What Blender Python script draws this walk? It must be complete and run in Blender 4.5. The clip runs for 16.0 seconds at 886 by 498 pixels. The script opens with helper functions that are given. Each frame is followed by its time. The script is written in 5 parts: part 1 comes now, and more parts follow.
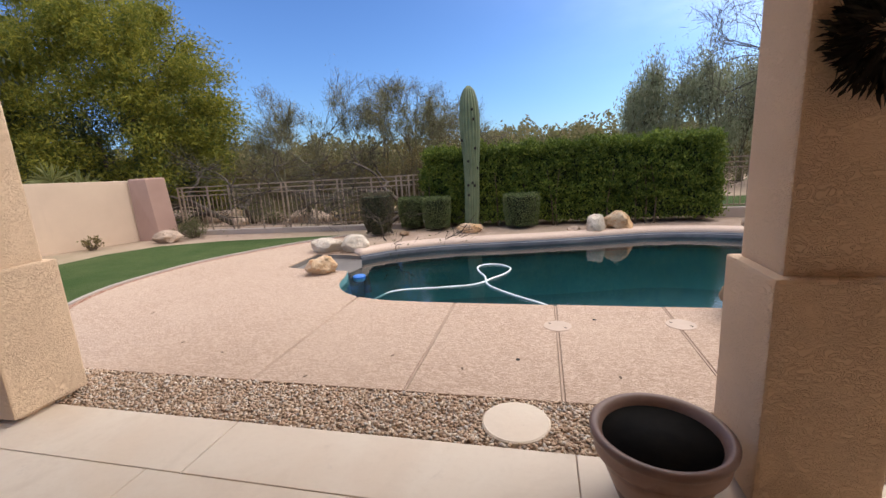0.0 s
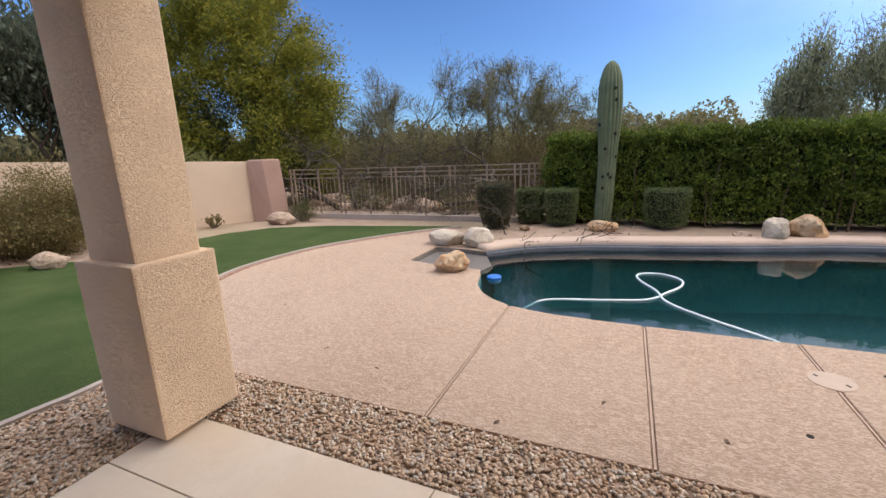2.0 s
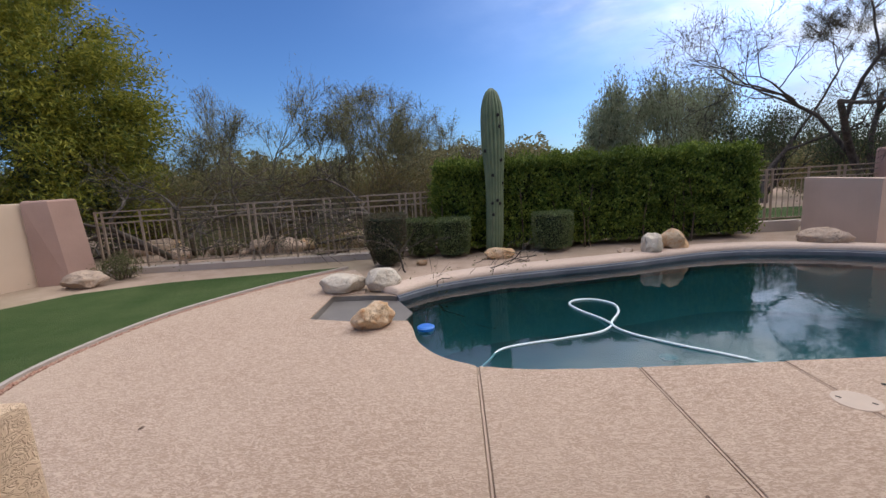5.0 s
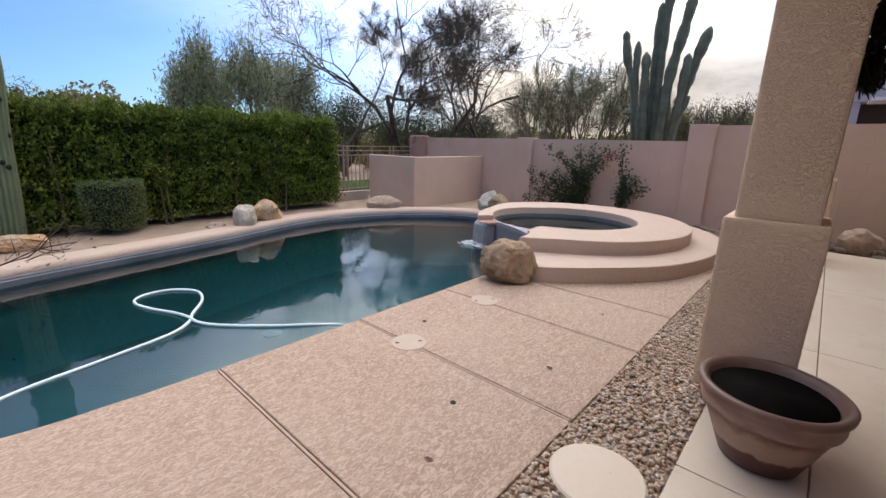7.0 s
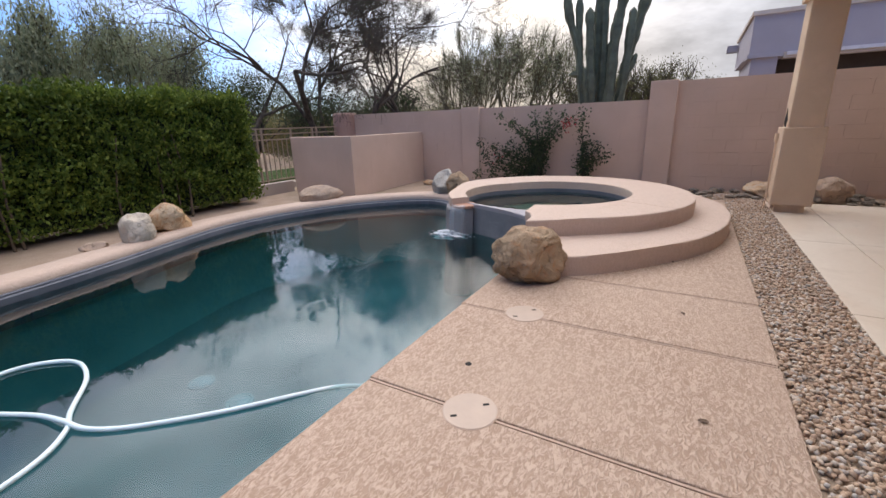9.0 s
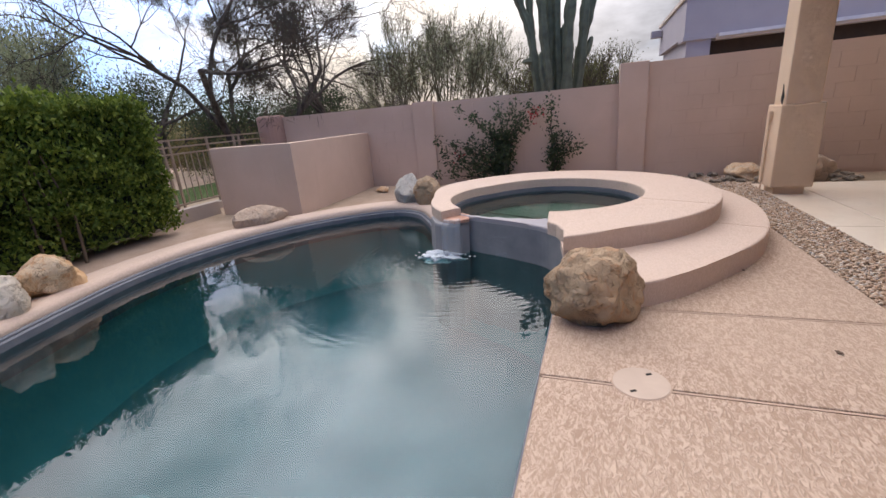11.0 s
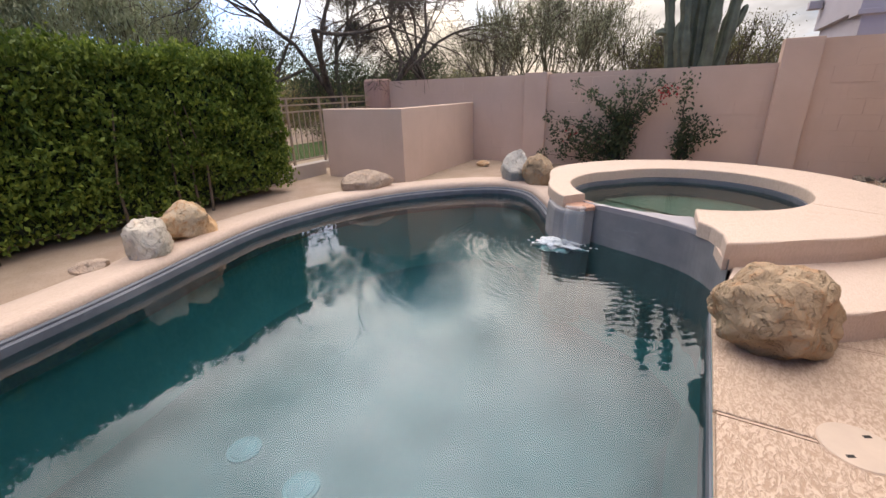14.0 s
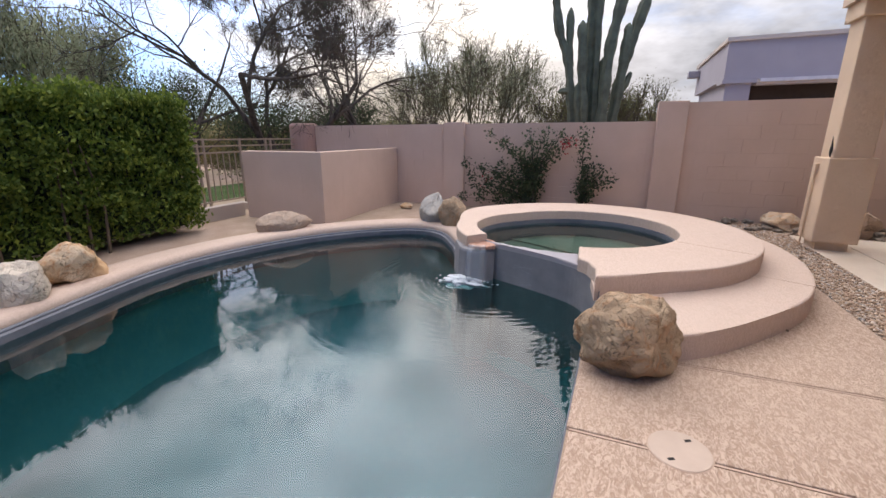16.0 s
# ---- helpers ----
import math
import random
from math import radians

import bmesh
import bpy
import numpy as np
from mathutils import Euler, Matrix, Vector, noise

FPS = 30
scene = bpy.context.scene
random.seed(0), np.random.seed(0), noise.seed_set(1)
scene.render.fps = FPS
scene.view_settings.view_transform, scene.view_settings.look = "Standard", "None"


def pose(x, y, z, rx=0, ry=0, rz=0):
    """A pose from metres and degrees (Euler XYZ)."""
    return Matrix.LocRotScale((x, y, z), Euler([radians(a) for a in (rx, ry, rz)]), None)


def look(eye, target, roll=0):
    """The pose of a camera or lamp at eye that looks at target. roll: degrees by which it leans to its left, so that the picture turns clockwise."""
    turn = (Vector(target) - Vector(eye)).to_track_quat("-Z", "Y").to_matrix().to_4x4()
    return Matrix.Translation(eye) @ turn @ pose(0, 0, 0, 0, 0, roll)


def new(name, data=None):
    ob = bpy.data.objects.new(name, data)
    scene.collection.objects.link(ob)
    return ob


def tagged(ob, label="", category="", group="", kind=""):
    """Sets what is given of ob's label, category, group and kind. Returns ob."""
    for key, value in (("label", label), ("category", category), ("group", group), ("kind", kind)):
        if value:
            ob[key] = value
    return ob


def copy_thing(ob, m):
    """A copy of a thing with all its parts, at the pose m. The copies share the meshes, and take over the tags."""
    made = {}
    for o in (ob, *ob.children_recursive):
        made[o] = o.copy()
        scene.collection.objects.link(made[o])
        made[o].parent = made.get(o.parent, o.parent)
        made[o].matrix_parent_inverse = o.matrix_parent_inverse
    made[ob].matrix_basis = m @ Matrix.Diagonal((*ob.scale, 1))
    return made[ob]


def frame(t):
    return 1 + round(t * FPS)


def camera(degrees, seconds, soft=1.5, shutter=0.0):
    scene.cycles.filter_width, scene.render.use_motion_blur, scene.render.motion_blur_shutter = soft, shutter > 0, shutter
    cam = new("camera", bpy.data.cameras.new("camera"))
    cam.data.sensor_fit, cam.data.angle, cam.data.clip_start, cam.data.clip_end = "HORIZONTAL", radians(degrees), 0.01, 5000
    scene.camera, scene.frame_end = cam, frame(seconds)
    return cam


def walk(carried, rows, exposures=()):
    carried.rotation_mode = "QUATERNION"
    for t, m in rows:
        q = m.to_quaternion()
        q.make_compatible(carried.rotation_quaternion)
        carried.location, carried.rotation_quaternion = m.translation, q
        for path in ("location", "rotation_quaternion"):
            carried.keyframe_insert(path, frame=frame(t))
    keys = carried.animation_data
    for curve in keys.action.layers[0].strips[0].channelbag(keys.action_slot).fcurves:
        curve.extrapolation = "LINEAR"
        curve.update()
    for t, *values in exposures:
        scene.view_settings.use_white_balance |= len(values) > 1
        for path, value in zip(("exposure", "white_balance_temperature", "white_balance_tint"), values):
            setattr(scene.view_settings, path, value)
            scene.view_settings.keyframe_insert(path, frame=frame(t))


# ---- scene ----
cam = camera(93.1, 16.0)
METRES, EYE, TILT, LEAN, TURN = 8.0, 1.5, 0.0, 0.0, 15.5
PATH = [
    (0, (-0.005, 0.488, 1.526), (-0.468, 2.39, 1.115), -3.5),
    (0.5, (-0.22, 0.584, 1.514), (-0.861, 2.431, 1.094), -2.9),
    (1, (-0.488, 0.774, 1.528), (-1.199, 2.59, 1.085), -2.6),
    (1.5, (-0.808, 0.909, 1.518), (-1.525, 2.719, 1.058), -1.8),
    (2, (-1.142, 1.012, 1.501), (-1.931, 2.796, 1.06), -2.2),
    (2.5, (-1.445, 1.135, 1.504), (-2.315, 2.893, 1.111), -3.3),
    (3, (-1.7, 1.202, 1.499), (-2.538, 2.981, 1.134), -3.9),
    (5.5, (-2.274, 1.857, 1.502), (-1.888, 3.789, 1.158), -2.5),
    (6, (-2.096, 1.927, 1.474), (-1.184, 3.664, 1.084), -1.1),
    (6.5, (-1.847, 2.023, 1.392), (-0.594, 3.521, 0.962), -0.2),
    (7, (-1.752, 2.211, 1.377), (-0.308, 3.505, 0.884), 1.4),
    (7.5, (-1.603, 2.507, 1.333), (-0.071, 3.679, 0.803), 1.6),
    (8, (-1.494, 2.796, 1.34), (0.07, 3.913, 0.787), 1.2),
    (8.5, (-1.408, 3.181, 1.279), (0.198, 4.229, 0.711), -0.8),
    (9, (-1.29, 3.475, 1.224), (0.363, 4.445, 0.651), -1.9),
    (9.5, (-1.116, 3.79, 1.211), (0.597, 4.662, 0.659), -2.3),
    (12, (-0.543, 4.818, 1.265), (1.25, 5.436, 0.632), -5.6),
    (12.5, (-0.539, 4.909, 1.244), (1.206, 5.628, 0.582), -5.2),
    (13, (-0.585, 4.991, 1.273), (1.057, 5.879, 0.557), -3.8),
    (13.5, (-0.644, 5.03, 1.277), (0.932, 6.008, 0.529), -2.9),
    (14, (-0.618, 4.998, 1.274), (0.989, 5.959, 0.57), -1.8),
    (14.5, (-0.519, 4.915, 1.269), (1.163, 5.818, 0.674), -1.1),
    (15, (-0.488, 4.88, 1.262), (1.254, 5.711, 0.738), -0.8),
    (15.5, (-0.467, 4.82, 1.277), (1.315, 5.589, 0.793), -0.8),
    (16, (-0.588, 4.657, 1.28), (1.197, 5.394, 0.761), -0.1),
]
EXPOSURES = [(0, 0.36, 7100, 13), (1.5, 0.24, 7100, 13), (3, 0.2, 7100, 13), (5.5, -0.12, 6600, 11), (7, 0.12, 6750, 12), (7.5, 0.16, 6700, 12),
             (9.5, 0.12, 6800, 13), (12, 0.26, 6900, 15), (13, 0.3, 7050, 15), (13.5, 0.44, 7250, 14), (14, 0.48, 7450, 14), (14.5, 0.42, 7300, 14), (15, 0.38, 7100, 15), (15.5, 0.33, 6950, 15), (16, 0.28, 6900, 14)]
walk(cam, [(t, look(eye, target, roll)) for t, eye, target, roll in PATH], EXPOSURES)

# ---- light ----
SUN_AZ, SUN_EL = 26.0, 24.0
world = bpy.data.worlds.new("world")
scene.world = world
world.use_nodes = True
wn, wl = world.node_tree.nodes, world.node_tree.links
wn.clear()


def wnode(kind, **kw):
    n = wn.new(kind)
    for k, v in kw.items():
        n.inputs[k].default_value = v
    return n


def wmath(op, a, b=None, c=None):
    n = wn.new("ShaderNodeMath")
    n.operation = op
    for i, v in enumerate((a, b, c)):
        if v is None:
            continue
        if isinstance(v, (int, float)):
            n.inputs[i].default_value = v
        else:
            wl.new(v, n.inputs[i])
    return n.outputs[0]


sky = wn.new("ShaderNodeTexSky")
sky.sky_type = "NISHITA"
sky.sun_disc = False
sky.sun_elevation = radians(SUN_EL)
sky.sun_rotation = radians(90 - SUN_AZ)
sky.air_density, sky.dust_density, sky.ozone_density = 1.0, 0.6, 2.0
geo = wn.new("ShaderNodeTexCoord")
dot = wn.new("ShaderNodeVectorMath")
dot.operation = "DOT_PRODUCT"
wl.new(geo.outputs["Generated"], dot.inputs[0])
dot.inputs[1].default_value = (math.cos(radians(8)), math.sin(radians(8)), 0.12)
stretch = wn.new("ShaderNodeMapping")
stretch.inputs["Scale"].default_value = (1.0, 1.0, 2.6)
stretch.inputs["Rotation"].default_value = (0.1, 0.25, 0.5)
wl.new(geo.outputs["Generated"], stretch.inputs["Vector"])
cl = wnode("ShaderNodeTexNoise", Scale=2.6, Detail=7.0, Roughness=0.55, Distortion=0.5)
wl.new(stretch.outputs[0], cl.inputs["Vector"])
cover = wmath("ADD", wmath("MULTIPLY", wmath("SUBTRACT", dot.outputs["Value"], 0.66), 2.6),
              wmath("MULTIPLY", wmath("SUBTRACT", cl.outputs[0], 0.47), 3.2))
sepc = wn.new("ShaderNodeSeparateXYZ")
wl.new(geo.outputs["Generated"], sepc.inputs[0])
cover = wmath("ADD", cover, wmath("MULTIPLY", wmath("MAXIMUM", wmath("SUBTRACT", sepc.outputs[2], 0.30), 0.0), 6.0))
ramp = wn.new("ShaderNodeMapRange")
ramp.interpolation_type = "SMOOTHSTEP"
ramp.inputs["From Min"].default_value, ramp.inputs["From Max"].default_value = -0.5, 1.0
wl.new(cover, ramp.inputs["Value"])
sund = wn.new("ShaderNodeVectorMath")
sund.operation = "DOT_PRODUCT"
wl.new(geo.outputs["Generated"], sund.inputs[0])
sund.inputs[1].default_value = (math.cos(radians(28)), math.sin(radians(28)), 0.13)
glow = wmath("POWER", wmath("MAXIMUM", sund.outputs["Value"], 0.0), 14.0)
ccol = wn.new("ShaderNodeMix")
ccol.data_type = "RGBA"
ccol.inputs["A"].default_value = (3.8, 4.0, 4.5, 1)
ccol.inputs["B"].default_value = (5.8, 5.15, 4.3, 1)
wl.new(glow, ccol.inputs["Factor"])
cvar = wnode("ShaderNodeTexNoise", Scale=4.0, Detail=5.0, Roughness=0.6)
wl.new(stretch.outputs[0], cvar.inputs["Vector"])
cshade = wn.new("ShaderNodeVectorMath")
cshade.operation = "SCALE"
wl.new(ccol.outputs["Result"], cshade.inputs[0])
sepz = wn.new("ShaderNodeSeparateXYZ")
wl.new(geo.outputs["Generated"], sepz.inputs[0])
upz = wmath("MAXIMUM", sepz.outputs[2], 0.0)
halo = wn.new("ShaderNodeVectorMath")
halo.operation = "DOT_PRODUCT"
wl.new(geo.outputs["Generated"], halo.inputs[0])
halo.inputs[1].default_value = (math.cos(radians(36)) * 0.82, math.sin(radians(36)) * 0.82, 0.57)
veil = wmath("MULTIPLY", wmath("POWER", wmath("MAXIMUM", halo.outputs["Value"], 0.0), 7.0), wmath("MULTIPLY", wmath("MULTIPLY", wmath("MINIMUM", upz, 0.6), wmath("ADD", wmath("MULTIPLY", cvar.outputs[0], 1.8), 0.1)), 38.0))
overcast = wmath("ADD", 0.9, wmath("MULTIPLY", wmath("POWER", upz, 1.5), 3.6))
wl.new(wmath("MULTIPLY", overcast, wmath("ADD", wmath("MULTIPLY", cvar.outputs[0], 2.2), -0.12)), cshade.inputs["Scale"])
skyc = wn.new("ShaderNodeMix")
skyc.data_type = "RGBA"
wl.new(ramp.outputs[0], skyc.inputs["Factor"])
tint = wn.new("ShaderNodeMix")
tint.data_type = "RGBA"
tint.blend_type = "MULTIPLY"
tint.inputs["Factor"].default_value = 1.0
tint.inputs["B"].default_value = (0.54, 0.85, 1.38, 1)
wl.new(sky.outputs[0], tint.inputs["A"])
wl.new(tint.outputs["Result"], skyc.inputs["A"])
wl.new(cshade.outputs[0], skyc.inputs["B"])
warm = wn.new("ShaderNodeVectorMath")
warm.operation = "SCALE"
warm.inputs[0].default_value = (0.84, 0.93, 1.04)
wl.new(veil, warm.inputs["Scale"])
lit = wn.new("ShaderNodeVectorMath")
lit.operation = "ADD"
wl.new(skyc.outputs["Result"], lit.inputs[0])
wl.new(warm.outputs[0], lit.inputs[1])
bg = wnode("ShaderNodeBackground", Strength=0.125)
wl.new(lit.outputs[0], bg.inputs["Color"])
out = wn.new("ShaderNodeOutputWorld")
wl.new(bg.outputs[0], out.inputs[0])

sd = bpy.data.lights.new("sun", "SUN")
sd.energy, sd.angle, sd.color = 0.8, radians(150), (1.0, 0.72, 0.42)
sun = new("sun", sd)
sv = Vector((math.cos(radians(SUN_AZ)) * math.cos(radians(SUN_EL)), math.sin(radians(SUN_AZ)) * math.cos(radians(SUN_EL)), math.sin(radians(SUN_EL))))
sun.matrix_world = look(sv * 60, (0, 0, 0))


# ---- materials ----
class M:
    """Small helper that wires one principled material."""

    def __init__(self, name, rough=0.8, metal=0.0, spec=None):
        self.m = bpy.data.materials.new(name)
        self.m.use_nodes = True
        self.n, self.l = self.m.node_tree.nodes, self.m.node_tree.links
        self.b = self.n["Principled BSDF"]
        self.b.inputs["Roughness"].default_value = rough
        self.b.inputs["Metallic"].default_value = metal
        if spec is not None:
            self.b.inputs["Specular IOR Level"].default_value = spec
        self.co = self.n.new("ShaderNodeTexCoord").outputs["Object"]
        self.bumped = None

    def world_pos(self):
        self.co = self.n.new("ShaderNodeNewGeometry").outputs["Position"]
        return self

    def noise(self, scale, detail=4.0, rough=0.55, dist=0.0, squash=(1, 1, 1)):
        mp = self.n.new("ShaderNodeMapping")
        mp.inputs["Scale"].default_value = squash
        self.l.new(self.co, mp.inputs["Vector"])
        t = self.n.new("ShaderNodeTexNoise")
        t.inputs["Scale"].default_value, t.inputs["Detail"].default_value = scale, detail
        t.inputs["Roughness"].default_value, t.inputs["Distortion"].default_value = rough, dist
        self.l.new(mp.outputs[0], t.inputs["Vector"])
        return t.outputs[0]

    def voronoi(self, scale, feature="F1", squash=(1, 1, 1), rand=1.0):
        mp = self.n.new("ShaderNodeMapping")
        mp.inputs["Scale"].default_value = squash
        self.l.new(self.co, mp.inputs["Vector"])
        t = self.n.new("ShaderNodeTexVoronoi")
        t.feature = feature
        t.inputs["Scale"].default_value = scale
        t.inputs["Randomness"].default_value = rand
        self.l.new(mp.outputs[0], t.inputs["Vector"])
        return t.outputs["Distance"]

    def ramp(self, fac, stops):
        r = self.n.new("ShaderNodeValToRGB")
        el = r.color_ramp.elements
        while len(el) < len(stops):
            el.new(0.5)
        for e, (p, c) in zip(el, stops):
            e.position = p
            e.color = (*c, 1) if len(c) == 3 else c
        self.l.new(fac, r.inputs[0])
        return r.outputs[0]

    def span(self, fac, a, b, lo=0.0, hi=1.0):
        r = self.n.new("ShaderNodeMapRange")
        r.inputs["From Min"].default_value, r.inputs["From Max"].default_value = a, b
        r.inputs["To Min"].default_value, r.inputs["To Max"].default_value = lo, hi
        self.l.new(fac, r.inputs["Value"])
        return r.outputs[0]

    def mix(self, a, b, fac, mode="MIX"):
        x = self.n.new("ShaderNodeMix")
        x.data_type, x.blend_type = "RGBA", mode
        for key, v in (("A", a), ("B", b), ("Factor", fac)):
            if isinstance(v, (tuple, list)):
                x.inputs[key].default_value = (*v, 1)
            elif isinstance(v, (int, float)):
                x.inputs[key].default_value = v
            else:
                self.l.new(v, x.inputs[key])
        return x.outputs["Result"]

    def color(self, c):
        if isinstance(c, (tuple, list)):
            self.b.inputs["Base Color"].default_value = (*c, 1)
        else:
            self.l.new(c, self.b.inputs["Base Color"])
        return self

    def rough(self, f):
        self.l.new(f, self.b.inputs["Roughness"])
        return self

    def bump(self, h, depth, strength=1.0):
        u = self.n.new("ShaderNodeBump")
        u.inputs["Distance"].default_value, u.inputs["Strength"].default_value = depth, strength
        self.l.new(h, u.inputs["Height"])
        if self.bumped is not None:
            self.l.new(self.bumped, u.inputs["Normal"])
        self.bumped = u.outputs[0]
        self.l.new(self.bumped, self.b.inputs["Normal"])
        return self

    def island(self):
        return self.n.new("ShaderNodeNewGeometry").outputs["Random Per Island"]

    def per_object(self):
        return self.n.new("ShaderNodeObjectInfo").outputs["Random"]


def mat_stucco(name, a, b, grain=38, depth=0.004):
    m = M(name, 0.9, spec=0.25).world_pos()
    big, fine = m.noise(1.3, 5), m.noise(grain, 4, 0.65, 0.6)
    streak = m.noise(2.2, 4, 0.6, 0.3, (3.0, 3.0, 0.35))
    m.color(m.mix(m.mix(a, b, m.span(big, 0.3, 0.7)), m.mix(a, (0.55, 0.5, 0.45), 0.5, "MULTIPLY"), m.span(streak, 0.58, 0.8, 0, 0.35)))
    m.bump(fine, depth, 0.8).bump(m.noise(grain * 4, 2), depth * 0.25, 0.5)
    return m.m


def mat_worm(name, a, b):
    """Stucco covered with short worm-like trowel ridges."""
    m = M(name, 0.88, spec=0.25).world_pos()
    big = m.noise(1.6, 5)
    worm = m.noise(22, 1.5, 0.5, 1.5, (1, 1, 1.9))
    grooves = m.ramp(worm, [(0.38, (0.8, 0.8, 0.8)), (0.42, (0, 0, 0)), (0.47, (1, 1, 1)), (0.52, (0.9, 0.9, 0.9)), (0.56, (0, 0, 0)), (0.61, (1, 1, 1))])
    where = m.span(m.noise(5, 3, 0.6), 0.30, 0.52, 0.25, 1.0)
    cut = m.mix((1, 1, 1), grooves, where)
    m.color(m.mix(m.mix(a, b, m.span(big, 0.3, 0.7)), (0.50, 0.37, 0.26), m.span(cut, 0, 1, 0.05, 0.0)))
    m.bump(cut, 0.0055, 0.8).bump(m.noise(70, 3), 0.002, 0.6)
    return m.m


def mat_deck(name, lo, hi, pale, rough=1.0):
    m = M(name, 0.78, spec=0.3).world_pos()
    flake = m.noise(24, 2.5, 0.55, 1.7, (1.0, 2.1, 1.0))
    fl = m.span(flake, 0.40, 0.60)
    big = m.noise(0.7, 5, 0.6)
    mid = m.noise(4.5, 4, 0.6)
    base = m.mix(lo, hi, fl)
    base = m.mix(base, pale, m.span(big, 0.4, 0.7, 0.0, 0.55))
    base = m.mix(base, (0.33, 0.22, 0.16), m.span(mid, 0.6, 0.85, 0.0, 0.3))
    m.color(base)
    m.bump(fl, 0.004 * rough, 0.8).bump(m.noise(160, 2), 0.0006, 0.4)
    return m.m


def mat_plain(name, c, rough=0.6, metal=0.0, var=0.12, scale=8, depth=0.001):
    m = M(name, rough, metal)
    n = m.noise(scale, 5, 0.6)
    m.color(m.mix(tuple(x * (1 - var) for x in c), tuple(min(1, x * (1 + var)) for x in c), m.span(n, 0.3, 0.7)))
    m.bump(m.noise(scale * 8, 3), depth, 0.5)
    return m.m


def mat_rock(name, a, b, c, vein=(0.12, 0.09, 0.07), scale=3.0):
    m = M(name, 0.85, spec=0.3).world_pos()
    n1, n2 = m.noise(scale, 6, 0.6, 0.4), m.noise(scale * 3.5, 5, 0.65, 0.8)
    col = m.mix(m.mix(a, b, m.span(n1, 0.38, 0.62)), c, m.span(n2, 0.52, 0.7))
    crack = m.ramp(m.noise(scale * 1.6, 4, 0.6, 1.5), [(0.485, (0, 0, 0)), (0.5, (1, 1, 1)), (0.515, (0, 0, 0))])
    m.color(m.mix(col, vein, m.span(crack, 0, 1, 0, 0.24)))
    m.bump(crack, -0.02, 0.8).bump(n2, 0.05, 0.9).bump(m.noise(scale * 14, 4, 0.7), 0.01, 0.8)
    return m.m


def mat_leaf(name, a, b, c=None, trans=0.25):
    m = M(name, 0.6, spec=0.25)
    r = m.island()
    stops = [(0.0, a), (0.6, b)] + ([(1.0, c)] if c else [])
    big = m.world_pos().noise(0.9, 3)
    col = m.mix(m.ramp(r, stops), tuple(x * 0.55 for x in a), m.span(big, 0.45, 0.75, 0.0, 0.6))
    m.color(col)
    m.b.inputs["Transmission Weight"].default_value = 0.0
    tr = m.n.new("ShaderNodeBsdfTranslucent")
    m.l.new(col, tr.inputs["Color"])
    mx = m.n.new("ShaderNodeMixShader")
    mx.inputs[0].default_value = trans
    m.l.new(m.b.outputs[0], mx.inputs[1])
    m.l.new(tr.outputs[0], mx.inputs[2])
    m.l.new(mx.outputs[0], m.n["Material Output"].inputs[0])
    return m.m


def mat_bark(name, a, b):
    m = M(name, 0.9, spec=0.2).world_pos()
    n = m.noise(9, 5, 0.6, 0.3, (1, 1, 0.3))
    m.color(m.mix(a, b, m.span(n, 0.35, 0.65)))
    m.bump(n, 0.02, 0.6)
    return m.m


def mat_slab():
    """Smooth sealed concrete with soft water stains and a few dark marks."""
    m = M("patio_concrete", 0.6, spec=0.4).world_pos()
    big, mid, fine = m.noise(0.9, 5, 0.6, 0.6), m.noise(3.2, 5, 0.65, 0.8), m.noise(26, 4, 0.6)
    col = m.mix((0.60, 0.485, 0.37), (0.64, 0.545, 0.435), m.span(big, 0.4, 0.62))
    col = m.mix(col, (0.50, 0.40, 0.30), m.span(mid, 0.52, 0.75, 0.0, 0.45))
    col = m.mix(col, (0.36, 0.29, 0.23), m.span(m.noise(1.7, 6, 0.7, 1.2), 0.64, 0.74, 0.0, 0.4))
    m.color(m.mix(col, (0.52, 0.42, 0.32), m.span(fine, 0.5, 0.8, 0.0, 0.25)))
    m.rough(m.span(big, 0.3, 0.7, 0.5, 0.72))
    m.bump(fine, 0.0015, 0.5)
    return m.m


DECK = mat_deck("deck_texture", (0.35, 0.235, 0.165), (0.53, 0.39, 0.295), (0.505, 0.375, 0.28))
SLAB = mat_slab()
COPE = mat_deck("coping_texture", (0.50, 0.375, 0.295), (0.56, 0.42, 0.335), (0.54, 0.415, 0.34), 0.35)
COLUMN = mat_worm("column_stucco", (0.83, 0.62, 0.43), (0.76, 0.56, 0.385))
WALLM = mat_stucco("yard_wall_paint", (0.60, 0.442, 0.35), (0.52, 0.38, 0.297), 30, 0.003)
WALLW = mat_stucco("warm_wall_paint", (0.68, 0.52, 0.385), (0.61, 0.46, 0.34), 30, 0.003)
PINK = mat_stucco("pink_pillar_paint", (0.43, 0.275, 0.22), (0.36, 0.225, 0.18), 30, 0.004)
HOUSEP = mat_stucco("house_paint", (0.62, 0.48, 0.36), (0.57, 0.43, 0.32), 30, 0.003)
LAV = mat_stucco("lavender_paint", (0.41, 0.375, 0.405), (0.37, 0.34, 0.37), 20, 0.003)
LAVP = mat_stucco("cream_paint", (0.60, 0.52, 0.45), (0.54, 0.46, 0.4), 20, 0.003)
TRIMW = mat_plain("pale_fascia_paint", (0.62, 0.6, 0.62), 0.6)
DARK = mat_plain("porch_dark", (0.05, 0.035, 0.03), 0.8)
ROOFM = mat_plain("grey_roof", (0.2, 0.19, 0.19), 0.9)
CURB = mat_stucco("curb_concrete", (0.44, 0.37, 0.32), (0.36, 0.30, 0.26), 24, 0.004)
